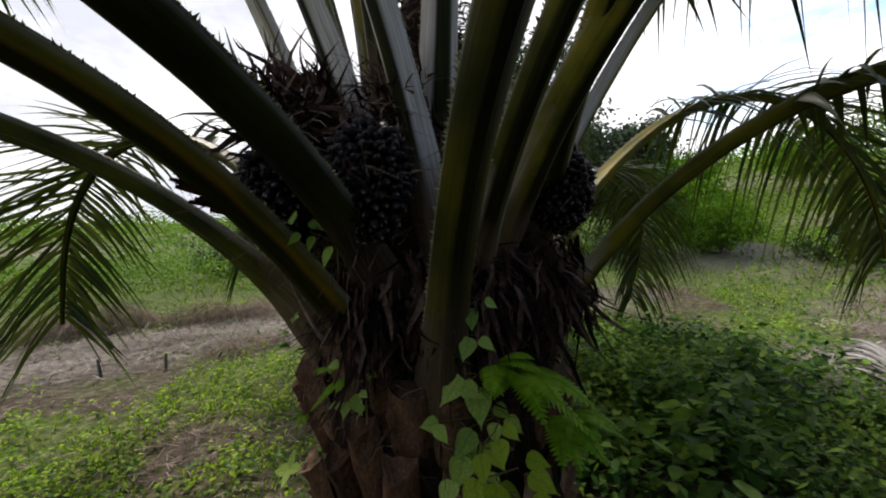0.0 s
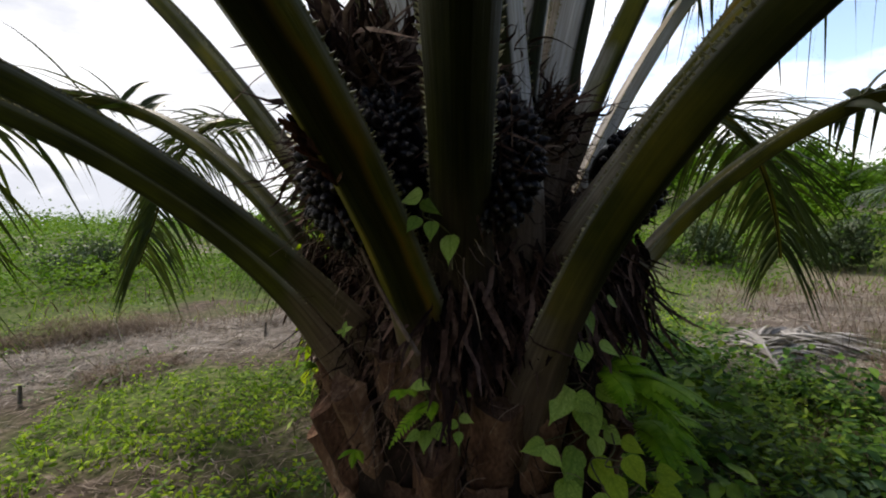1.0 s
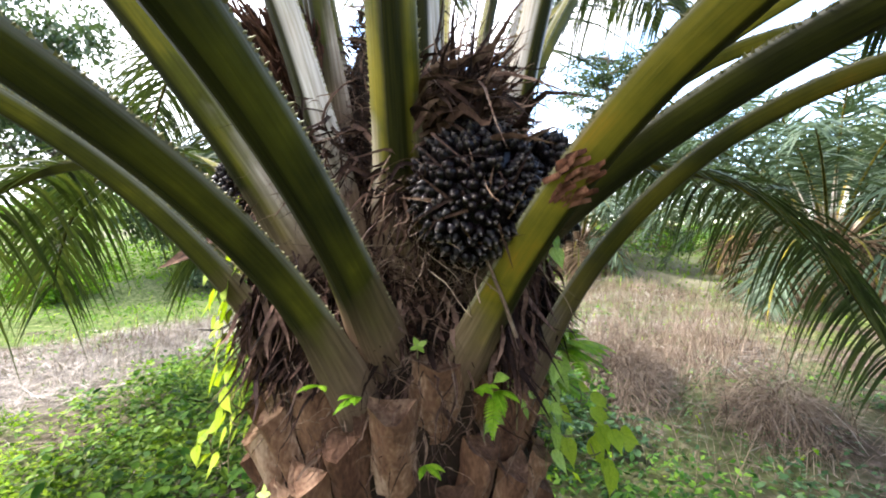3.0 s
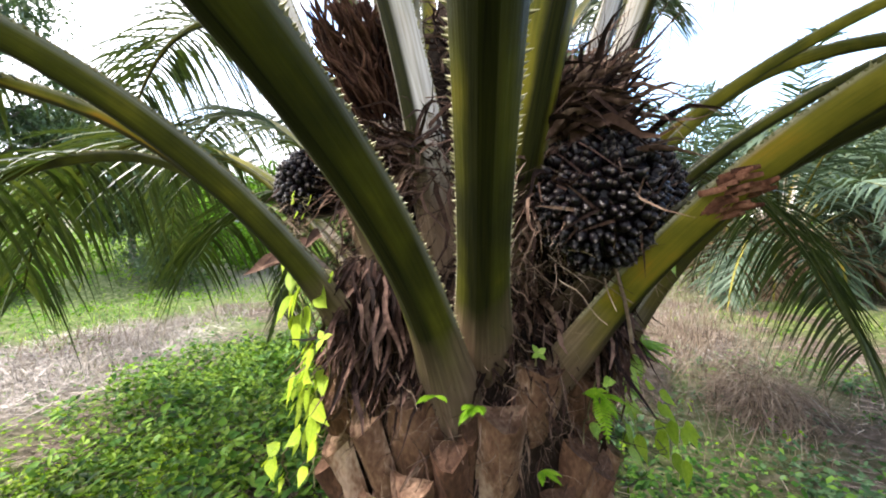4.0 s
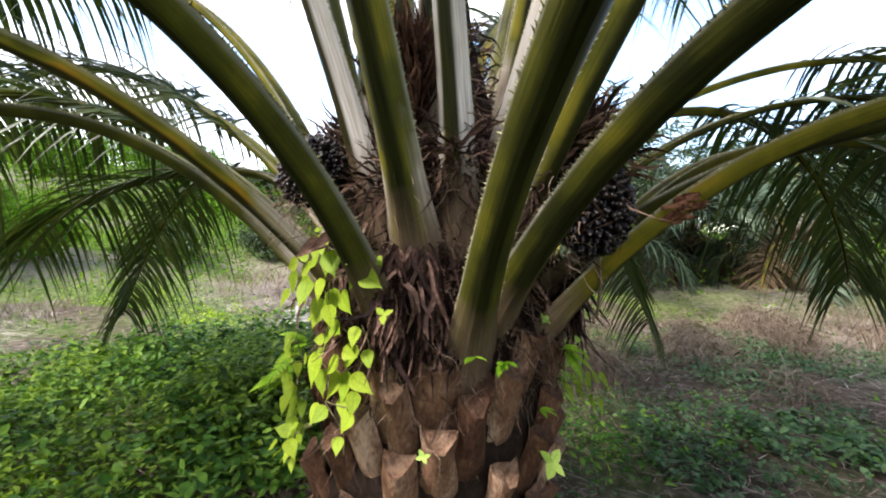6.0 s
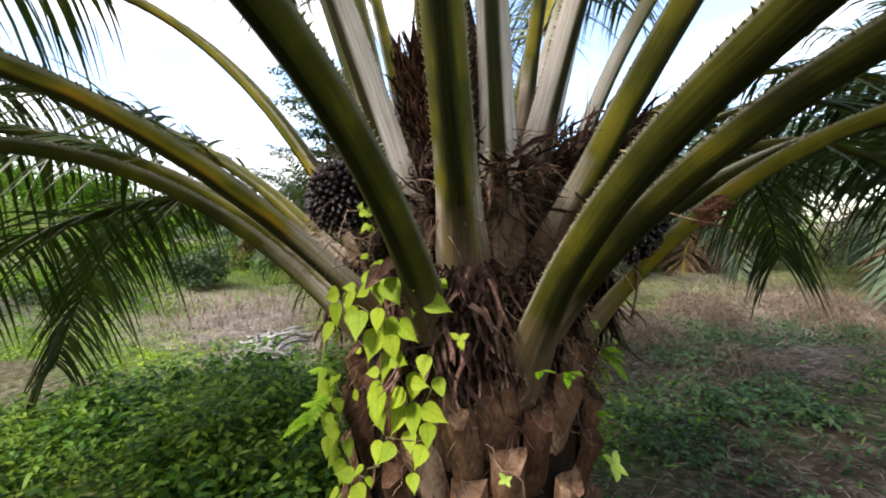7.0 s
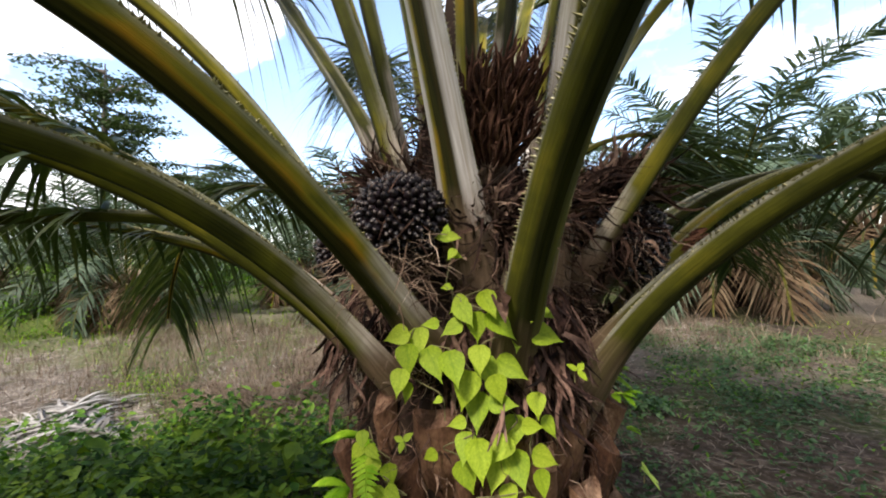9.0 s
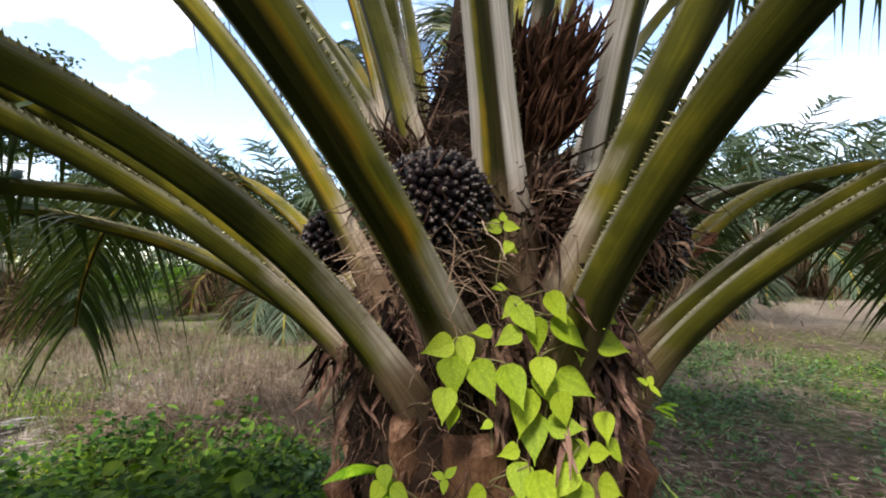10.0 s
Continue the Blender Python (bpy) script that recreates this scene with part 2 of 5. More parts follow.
# near black: the shade of the gaps between stumps is put into this colour
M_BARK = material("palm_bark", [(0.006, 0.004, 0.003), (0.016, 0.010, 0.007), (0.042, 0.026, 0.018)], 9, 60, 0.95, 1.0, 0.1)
M_STUB = material("leaf_base", [(0.014, 0.006, 0.004), (0.060, 0.027, 0.015), (0.135, 0.072, 0.042), (0.30, 0.205, 0.145)], 9, 70, 0.85, 0.6, 0.15, obj_var=0.34, stretch3=(1.6, 1.6, 0.7))
M_CUT = material("cut_face", [(0.022, 0.011, 0.007), (0.075, 0.040, 0.025), (0.18, 0.115, 0.078)], 25, 120, 0.9, 0.9, 0.1, obj_var=0.3)
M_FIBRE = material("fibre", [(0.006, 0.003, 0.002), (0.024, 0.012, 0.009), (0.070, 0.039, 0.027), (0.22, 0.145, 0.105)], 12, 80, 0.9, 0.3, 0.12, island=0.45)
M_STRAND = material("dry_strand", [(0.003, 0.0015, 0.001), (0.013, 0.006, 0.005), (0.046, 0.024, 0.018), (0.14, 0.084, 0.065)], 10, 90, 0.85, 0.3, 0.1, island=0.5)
M_HAIR = material("pale_fibre", [(0.045, 0.027, 0.018), (0.12, 0.08, 0.056), (0.27, 0.20, 0.15)], 12, 80, 0.85, 0.0, 0.15, island=0.5)
M_FRUIT = material("fruit", [(0.002, 0.0015, 0.002), (0.004, 0.003, 0.004), (0.010, 0.005, 0.006)], 40, 150, 0.30, 0.0, 0.13, obj_var=0.3)
M_FRUITTIP = material("fruit_tip", [(0.016, 0.012, 0.012), (0.12, 0.098, 0.088)], 60, 200, 0.4, 0, 0.15, obj_var=0.3)
M_TORN = material("torn", [(0.02, 0.008, 0.005), (0.08, 0.032, 0.018), (0.19, 0.092, 0.058)], 30, 120, 0.9, 0.3, 0.1, island=0.4)
M_SPIKE = material("flower_spike", [(0.014, 0.007, 0.005), (0.05, 0.022, 0.014), (0.13, 0.066, 0.042)], 30, 140, 0.9, 0.8, 0.1, island=0.4)
M_VINE = material("vine_leaf", [(0.13, 0.21, 0.010), (0.235, 0.325, 0.018), (0.35, 0.43, 0.04)], 14, 90, 0.5, 0.25, 0.2, 0.42, obj_var=0.30, light_tint=(1.1, 1.15, 0.4), veins=0.16)
# pale young leaves, lightened further so that leaves in shade look lit
M_VINEPALE = material("vine_leaf_pale", [(0.13, 0.23, 0.025), (0.27, 0.39, 0.06), (0.44, 0.55, 0.15)], 14, 90, 0.4, 0.25, 0.3, 0.35, obj_var=0.35, light_tint=(1.1, 1.2, 0.4), veins=0.16)
M_STEM = material("stem", [(0.05, 0.05, 0.02), (0.14, 0.12, 0.05)], 20, 90, 0.7, 0.2)
M_FERN = material("fern", [(0.06, 0.16, 0.008), (0.14, 0.28, 0.012), (0.26, 0.40, 0.03)], 8, 60, 0.5, 0, 0.10, 0.35, island=0.2, obj_var=0.2)
M_WEED = material("weed", [(0.009, 0.030, 0.005), (0.032, 0.088, 0.010), (0.12, 0.215, 0.028)], 2.5, 25, 0.5, 0, 0.09, 0.28, island=0.55)
# weed greens dulled and cooled, so the shade sits in the colour
M_SHADEWEED = material("shaded_weed", [(0.014, 0.036, 0.012), (0.034, 0.076, 0.026), (0.10, 0.16, 0.07)], 2.5, 25, 0.5, 0, 0.15, 0.2, island=0.4)
M_LIGHTWEED = material("light_weed", [(0.016, 0.044, 0.005), (0.062, 0.120, 0.010), (0.16, 0.24, 0.025)], 2.5, 25, 0.5, 0, 0.1, 0.3, island=0.5)
M_GRASS = material("grass", [(0.026, 0.068, 0.004), (0.112, 0.205, 0.008), (0.29, 0.40, 0.022)], 1.2, 15, 0.65, 0, 0.06, 0.32, island=0.45)
M_STRAW = material("straw", [(0.060, 0.050, 0.042), (0.165, 0.142, 0.124), (0.38, 0.34, 0.305)], 1.2, 15, 0.85, 0, 0.15, 0.1, island=0.45)
M_THATCH = material("thatch", [(0.034, 0.025, 0.019), (0.098, 0.076, 0.060), (0.25, 0.205, 0.172)], 1.2, 15, 0.9, 0, 0.12, 0.1, island=0.5)
M_DRYGRASS = material("dry_grass", [(0.050, 0.034, 0.024), (0.125, 0.092, 0.067), (0.27, 0.215, 0.165)], 1.0, 12, 0.85, 0, 0.15, 0.2, island=0.45, light_tint=(1.1, 1.0, 0.8))
M_GREYFROND = material("grey_frond", [(0.08, 0.075, 0.07), (0.18, 0.17, 0.16), (0.33, 0.32, 0.31)], 2, 20, 0.8, 0, 0.2, 0.05, island=0.4)
M_SHRUB = material("shrub_leaf", [(0.014, 0.040, 0.005), (0.066, 0.142, 0.010), (0.19, 0.30, 0.024)], 0.34, 1.9, 0.75, 0, 0.06, 0.25, island=0.16)
M_TREELEAF = material("tree_leaf", [(0.014, 0.028, 0.012), (0.035, 0.06, 0.022), (0.075, 0.105, 0.04)], 0.5, 4, 0.55, 0, 0.3, 0.2, island=0.35)
M_TREEBARK = material("tree_bark", [(0.05, 0.04, 0.03), (0.13, 0.11, 0.09)], 6, 40, 0.9, 0.6)


def ground_material():
    m = bpy.data.materials.new("ground")
    m.use_nodes = True
    t = m.node_tree
    ln = t.links.new
    b = t.nodes["Principled BSDF"]
    tc = t.nodes.new("ShaderNodeTexCoord")

    def noise_of(scale, detail):
        n = t.nodes.new("ShaderNodeTexNoise")
        n.inputs["Scale"].default_value, n.inputs["Detail"].default_value = scale, detail
        ln(tc.outputs["Object"], n.inputs["Vector"])
        return n

    n1, n2, n3 = noise_of(1.1, 6), noise_of(14, 5), noise_of(90, 3)

    def ramp_of(stops, src):
        r = t.nodes.new("ShaderNodeValToRGB")
        e = r.color_ramp.elements
        while len(e) < len(stops):
            e.new(0.5)
        for i, (p, c) in enumerate(stops):
            e[i].position, e[i].color = p, (*c, 1)
        ln(src, r.inputs[0])
        return r.outputs[0]

    green = ramp_of([(0.3, (0.02, 0.032, 0.008)), (0.5, (0.05, 0.075, 0.014)), (0.7, (0.11, 0.14, 0.03))], n2.outputs[0])
    soil = ramp_of([(0.3, (0.022, 0.015, 0.011)), (0.55, (0.055, 0.04, 0.03)), (0.75, (0.12, 0.09, 0.07))], n2.outputs[0])
    straw = ramp_of([(0.3, (0.06, 0.048, 0.04)), (0.5, (0.15, 0.125, 0.105)), (0.7, (0.28, 0.24, 0.21))], n3.outputs[0])
    a1 = t.nodes.new("ShaderNodeAttribute")
    a1.attribute_name = "straw"
    a2 = t.nodes.new("ShaderNodeAttribute")
    a2.attribute_name = "soil"

    def edge(att):
        s = t.nodes.new("ShaderNodeMath")
        s.operation = "MULTIPLY_ADD"
        ln(n2.outputs[0], s.inputs[0])
        s.inputs[1].default_value = 0.9
        s.inputs[2].default_value = -0.45
        q = t.nodes.new("ShaderNodeMath")
        ln(att.outputs["Fac"], q.inputs[0])
        ln(s.outputs[0], q.inputs[1])
        q.use_clamp = True
        return q.outputs[0]

    def mix_of(f, a, bb):
        n = t.nodes.new("ShaderNodeMix")
        n.data_type = "RGBA"
        ln(f, n.inputs[0])
        ln(a, n.inputs[6])
        ln(bb, n.inputs[7])
        return n.outputs[2]

    ln(mix_of(edge(a1), mix_of(edge(a2), green, soil), straw), b.inputs["Base Color"])
    b.inputs["Roughness"].default_value = 0.95
    b.inputs["Specular IOR Level"].default_value = 0.1
    bp = t.nodes.new("ShaderNodeBump")
    bp.inputs["Strength"].default_value, bp.inputs["Distance"].default_value = 0.8, 0.03
    ln(n2.outputs[0], bp.inputs["Height"])
    ln(bp.outputs[0], b.inputs["Normal"])
    return m


M_GROUND = ground_material()

# ---- mesh helpers ----
UP = np.array([0.0, 0.0, 1.0])


def unit(v):
    return v / np.maximum(np.linalg.norm(v, axis=-1, keepdims=True), 1e-9)


def mesh_of(name, V, F, mats, smooth=True, uv=None):
    """A mesh from vertices and equal-sided faces; uv is given vertex by vertex."""
    V, F = np.asarray(V, float), np.asarray(F, int)
    me = bpy.data.meshes.new(name)
    k = F.shape[1]
    me.vertices.add(len(V))
    me.vertices.foreach_set("co", V.ravel())
    me.loops.add(F.size)
    me.loops.foreach_set("vertex_index", F.ravel())
    me.polygons.add(len(F))
    me.polygons.foreach_set("loop_start", np.arange(0, F.size, k))
    me.polygons.foreach_set("loop_total", np.full(len(F), k))
    if uv is not None:
        lay = me.uv_layers.new(name="UVMap")
        lay.data.foreach_set("uv", np.asarray(uv, float)[F.ravel()].ravel())
    for mm in (mats if isinstance(mats, (list, tuple)) else [mats]):
        me.materials.append(mm)
    me.update(calc_edges=True)
    me.polygons.foreach_set("use_smooth", np.full(len(F), smooth))
    me.validate()
    return me


def thing(name, loc, label, category, group="", kind=""):
    ob = new(name)
    ob.location = loc
    ob.empty_display_size = 0.1
    return tagged(ob, label, category, group, kind)


def part(name, me, parent, label="", kind="", m=None):
    ob = new(name, me)
    ob.parent = parent
    if m is not None:
        ob.matrix_basis = m
    return tagged(ob, label, kind=kind)


def join(*pieces):
    """Joins (V, F) or (V, F, uv) lists with faces of one size."""
    V, F, U, o = [], [], [], 0
    for p in pieces:
        V.append(p[0])
        F.append(p[1] + o)
        o += len(p[0])
        if len(p) > 2:
            U.append(p[2])
    return np.concatenate(V), np.concatenate(F), (np.concatenate(U) if U else None)


def blades(P, D, S, L, W, sag, profile, fold=0.0, curl=0.0, wave=0.0):
    """Strips from P along D with width direction S, sagging down; profile gives the half width along the strip."""
    P, D, S = np.asarray(P, float), unit(np.asarray(D, float)), unit(np.asarray(S, float))
    n, m = len(P), len(profile) - 1
    L, W, sag = np.broadcast_to(L, n), np.broadcast_to(W, n), np.broadcast_to(sag, n)
    t = np.linspace(0, 1, m + 1)
    C = P[:, None] + D[:, None] * (L[:, None, None] * t[None, :, None])
    C = C - UP * ((sag * L)[:, None] * t[None] ** 2)[..., None]
    N = unit(np.cross(S, D))
    if np.any(curl):
        C = C + N[:, None] * (np.broadcast_to(curl, n)[:, None, None] * L[:, None, None] * (t ** 2)[None, :, None])
    if wave:
        ph = (np.arange(n) * 2.399) % 6.283
        sw = wave * L[:, None] * (np.sin(t[None] * (5 + (np.arange(n) % 5))[:, None] + ph[:, None]) - np.sin(ph)[:, None])
        C = C + S[:, None] * sw[..., None] + N[:, None] * (0.8 * sw * np.cos(ph * 3)[:, None])[..., None]
    half = W[:, None, None] * np.asarray(profile)[None, :, None]
    cols = [C - S[:, None] * half, C - N[:, None] * half * fold, C + S[:, None] * half] if fold else [C - S[:, None] * half, C + S[:, None] * half]
    c = len(cols)
    V = np.stack(cols, 2).reshape(-1, 3)
    base = np.arange(n)[:, None, None] * ((m + 1) * c) + np.arange(m)[None, :, None] * c + np.arange(c - 1)[None, None, :]
    F = np.stack([base, base + 1, base + c + 1, base + c], -1).reshape(-1, 4)
    uu = np.tile(np.linspace(0, 1, c), n * (m + 1))
    vv = np.tile(np.repeat(t, c), n)
    return V, F, np.stack([uu, vv], 1)


def tube(C, R, sides=8, close=True):
    """A round tube along the points C with radii R."""
    C = np.asarray(C, float)
    R = np.broadcast_to(R, len(C))
    T = unit(np.gradient(C, axis=0))
    a = np.where(abs(T[:, 2:3]) > 0.9, np.array([[1.0, 0, 0]]), UP[None])
    X = unit(np.cross(a, T))
    Y = np.cross(T, X)
    ang = np.arange(sides) * 2 * np.pi / sides
    V = (C[:, None] + R[:, None, None] * (np.cos(ang)[None, :, None] * X[:, None] + np.sin(ang)[None, :, None] * Y[:, None])).reshape(-1, 3)
    i = np.arange(len(C) - 1)[:, None] * sides
    j = np.arange(sides)[None]
    F = np.stack([i + j, i + (j + 1) % sides, i + sides + (j + 1) % sides, i + sides + j], -1).reshape(-1, 4)
    return V, F


OVATE = [0.03, 0.32, 0.47, 0.5, 0.44, 0.33, 0.18, 0.01]
HEART = [0.22, 0.49, 0.54, 0.50, 0.42, 0.31, 0.17, 0.05, 0.003]
LANCE = [0.35, 0.5, 0.47, 0.36, 0.2, 0.02]
TAPER = [0.5, 0.5, 0.46, 0.38, 0.28, 0.16, 0.03]
DIAMOND = [0.03, 0.46, 0.02]

# ---- ground ----
AXIS = np.array([-0.03, 1.43])


def value_noise(x, y, s, seed=0):
    x, y = x * s + 13.7 * seed, y * s - 7.1 * seed
    i, j = np.floor(x), np.floor(y)
    u, v = x - i, y - j
    u, v = u * u * (3 - 2 * u), v * v * (3 - 2 * v)

    def h(a, b):
        q = np.sin(a * 127.1 + b * 311.7 + seed * 17.3) * 43758.5453
        return q - np.floor(q)

    return (h(i, j) * (1 - u) + h(i + 1, j) * u) * (1 - v) + (h(i, j + 1) * (1 - u) + h(i + 1, j + 1) * u) * v


def blob(x, y, cx, cy, rx, ry, turn=0.0):
    c, s = math.cos(radians(turn)), math.sin(radians(turn))
    a, b = (x - cx) * c + (y - cy) * s, -(x - cx) * s + (y - cy) * c
    return np.clip(1.6 * (1 - np.sqrt((a / rx) ** 2 + (b / ry) ** 2)) + 0.35, 0, 1)


def height(x, y):
    d = np.hypot(x - AXIS[0], y - AXIS[1])
    az = np.degrees(np.arctan2(y - AXIS[1], x - AXIS[0]))
    hill = np.exp(-((az - 50) / 32) ** 2)
    far = np.clip((d - 9) / 55, 0, 1)
    far = far * far * (3 - 2 * far)
    h = 6.2 * hill * far + 1.3 * far * np.clip((160 - abs(az - 60)) / 60, 0, 1)
    h = h + 0.05 * (value_noise(x, y, 0.7, 1) - 0.5) + 0.025 * (value_noise(x, y, 2.6, 2) - 0.5)
    out = np.clip((d - 6.5) / 4, 0, 1)
    h = h + out * (0.55 * np.clip(value_noise(x, y, 0.45, 21) - 0.35, 0, 1) + 0.25 * (value_noise(x, y, 1.3, 22) - 0.5))
    return h + far * 1.6 * (value_noise(x, y, 0.05, 3) - 0.5)


def straw_at(x, y):
    """How much dead straw covers the ground."""
    a = np.maximum(blob(x, y, -3.45, 4.5, 2.5, 0.78, 40), blob(x, y, -.1, 6.0, 3.2, 1.15, 14))
    b = np.maximum(blob(x, y, 3.6, 3.2, 1.0, 0.7, 0), blob(x, y, 7.0, 5.0, 2.8, 1.6, 20))
    c = blob(x, y, 6.6, 1.5, 3.4, 1.6, 12)
    d = blob(x, y, 3.2, -4.2, 3.0, 1.6, -20)
    e = np.clip((np.hypot(x, y - 1.5) - 7) / 4, 0, 1) * np.clip(3 * value_noise(x, y, .16, 24) - 1.75, 0, .75)
    return np.clip(np.maximum.reduce([a, e, 0.8 * b, 0.45 * c, 0.6 * d]) * (0.25 + 0.75 * value_noise(x, y, 1.7, 5) + 0.8 * value_noise(x, y, 4.3, 7)), 0, 1)


def green_at(x, y):
    """Patches where weeds cover the soil."""
    n = .6 * value_noise(x, y, .8, 40) + .4 * value_noise(x, y, 2.3, 41)
    return np.clip(7.5 * n - 3.3 - .35 * bare_at(x, y) + .9 * blob(x, y, -2.2, 3.1, 1.3, .7, 30) + .3 * blob(x, y, -.9, 3.6, 1.3, .8, 20) - .5 * blob(x, y, -1.35, 2.7, .6, .45, 0), 0, 1)


def soil_at(x, y):
    a = np.maximum(blob(x, y, 0.9, -0.9, 2.2, 1.6, -10), .8 * bare_at(x, y))
    b = blob(x, y, -1.2, 2.0, 1.6, 1.6)
    c = blob(x, y, 0, 1.4, 1.1, 1.1)
    return np.clip(np.maximum.reduce([0.85 * a, 0.6 * b, c, 0.9 * (1 - green_at(x, y)) * (np.hypot(x, y - 1.5) < 7), 0.8 * blob(x, y, 1.0, -8.5, 6.0, 4.5)]) * (0.5 + value_noise(x, y, 2.1, 6)), 0, 1)


def bare_at(x, y):
    return blob(x, y, 2.2, -2.4, 5.0, 3.6, -35)


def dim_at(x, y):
    """Side away from the sun: thinner grass, weeds with shade in their colour."""
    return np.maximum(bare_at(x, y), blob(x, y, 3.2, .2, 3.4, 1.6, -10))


def lush_at(x, y):
    return np.clip(np.maximum(blob(x, y, 1.25, 3.3, 1.5, 1.4, 20), blob(x, y, 2.1, 1.9, .85, .7)) * np.clip(.35 + 1.5 * value_noise(x, y, 1.4, 44), 0, 1) * np.clip(.6 + .9 * value_noise(x, y, 4.0, 45), 0, 1), 0, 1)


def tan_at(x, y):
    return np.clip(np.maximum.reduce([blob(x, y, 6.0, 1.6, 4.2, 2.0, 12), .9 * blob(x, y, 3.2, 1.5, 1.4, .9, 8), 0.8 * blob(x, y, 3.4, -4.4, 3.2, 1.3, -20), 0.55 * blob(x, y, -2.5, 5.9, 3.0, 0.5, 15), 0.6 * blob(x, y, 1.5, 6.6, 2.5, 0.5), 0.5 * blob(x, y, 7.0, 5.0, 2.6, 1.4, 20)]), 0, 1)


rad = np.concatenate([np.linspace(0, 8, 110), 8 * 1.075 ** np.arange(1, 82)])
ang = np.linspace(0, 2 * np.pi, 301)[:-1]
gx = AXIS[0] + rad[:, None] * np.cos(ang)
gy = AXIS[1] + rad[:, None] * np.sin(ang)
gv = np.stack([gx, gy, height(gx, gy)], -1).reshape(-1, 3)
gi, gj = np.meshgrid(np.arange(len(rad) - 1), np.arange(300), indexing="ij")
gf = np.stack([gi * 300 + gj, (gi + 1) * 300 + gj, (gi + 1) * 300 + (gj + 1) % 300, gi * 300 + (gj + 1) % 300], -1).reshape(-1, 4)
gme = mesh_of("ground", gv, gf, M_GROUND)
for nm, fn in (("straw", straw_at), ("soil", soil_at)):
    at = gme.attributes.new(nm, "FLOAT", "POINT")
    vals = np.zeros(len(gme.vertices))
    co = np.zeros(len(gme.vertices) * 3)
    gme.vertices.foreach_get("co", co)
    vals[:] = fn(co[0::3], co[1::3])
    at.data.foreach_set("value", vals)
tagged(new("ground", gme), "uneven plantation ground with grass, bare soil and straw", "ground", kind="structure")

# ---- the oil palm ----
palm = thing("oil_palm", (AXIS[0], AXIS[1], 0), "young oil palm with spiny olive stalks, dark fruit and shaggy trunk", "palm tree")
rng = np.random.default_rng(7)

# trunk core
TZ = np.array([-0.05, 0.2, 0.6, 0.9, 1.02, 1.15, 1.30, 1.45, 1.7, 1.95, 2.25, 2.5])
TR = np.array([0.44, 0.41, 0.39, 0.38, 0.37, 0.36, 0.33, 0.27, 0.17, 0.09, 0.04, 0.02])


def trunk_radius(z):
    return np.interp(z, TZ, TR)


# azimuth, sideways shift, height of the foot, rise, two bends, length of the bent part, width, then, where given, the droop, the whole length, the gain of the droop and the sideways swing of the tip
FRONDS = [
    (200.9, 0.05, 0.877, 0.884, -0.093, -0.312, 1.12, 1), (187.2, 0.068, 0.485, 1.441, -0.808, 0.062, 1.48, 1), (167, 0.028, 1.053, 1.044, -0.075, -0.123, 1.07, 1.1),
    (154.5, 0.042, 0.745, 1.106, -0.139, -0.328, 1.3, 1, -.9, 3.2, -.10, 0), (117.1, .073, 1.008, .717, .32, -.551, 1.2, 1, .14, 3.7, -.44, .066), (104.7, .028, .864, .878, .139, -.597, 1.32, .9, -.5, 3.0),
    (76.2, 0.081, 0.996, 1.217, -0.196, -0.157, 1.6, 0.9), (70.7, 0.173, 1.556, 1.32, -0.108, 0.011, 0.6, 0.9), (121.6, 0.137, 1.105, 1.359, -0.328, 0.161, 1, 1.1),
    (213.1, 0.028, 1.128, 0.877, 0.408, -0.42, 1.1, 1.05),
]
FRONDS += [
    (212.7, 0.076, 1.401, 1.332, -0.456, 0.327, 0.76, 1), (238.4, 0.016, 0.789, 0.906, 0.198, -0.555, 1.29, 1), (253.4, -0.021, 0.966, 0.94, -0.486, -0.088, 1.2, 1.05),
    (280.2, -0.056, 0.328, 1.327, -0.019, -0.363, 1.69, 1), (298, 0.01, 1.097, 0.88, 0.309, -0.697, 1.16, 1), (334.1, .013, .767, 1.038, -.004, -.504, 1.42, .9, -.053, 3.9, -.275, -.097),
    (234, 0.205, 0.994, 1.472, -0.341, -0.076, 1.27, 0.9), (163, 0.158, 1.003, 1.431, -0.212, -0.064, 0.94, 1), (274.3, 0.281, 1.248, 0.925, -0.437, -0.018, 1.9, 0.75),
    (345.6, 0.093, 1.018, 1.29, -0.348, 0.025, 1.07, 0.9),
]
FRONDS += [
    (283.8, 0.019, 0.925, 1.152, -0.682, 0.077, 1.9, 0.7), (284, -0.05, 1.25, 1.35, -0.1, 0, 0.8, 1), (297.3, -0.005, 1.03, 1.48, -0.282, 0.045, 0.8, 1),
    (21.9, 0.24, 1.526, 1.12, -0.424, 0.223, 1.1, 0.9), (49, 0, .972, .658, 0, -.396, 1, .9, -.13, 3.9, -.189, .049), (66.9, 0, .976, .882, 0, -.8, 1, .8, -.383, 2.5, -.108, .16), (21, 0, 0.95, 0.88, 0, -0.33, 1, 0.9, -0.72, 3.2),
    (318, 0, 1.3, 1.2, -0.1, -0.1, 1, 0.9), (90, -0.05, 0.92, 0.84, 0, -0.36, 1.1, 0.85), (69, 0, 0.95, 0.88, 0, -0.33, 1, 0.9, -0.22, 4.9),
]
# added upright fronds; their unseen foliage overhead helps to shade the crown
FRONDS += [((i * 137.5 + 40) % 360, 0.03 * (-1) ** i, 1.55 + .02 * i, 1.40 + .012 * i, -.16, -.01, 1.2, .72) for i in range(7)]
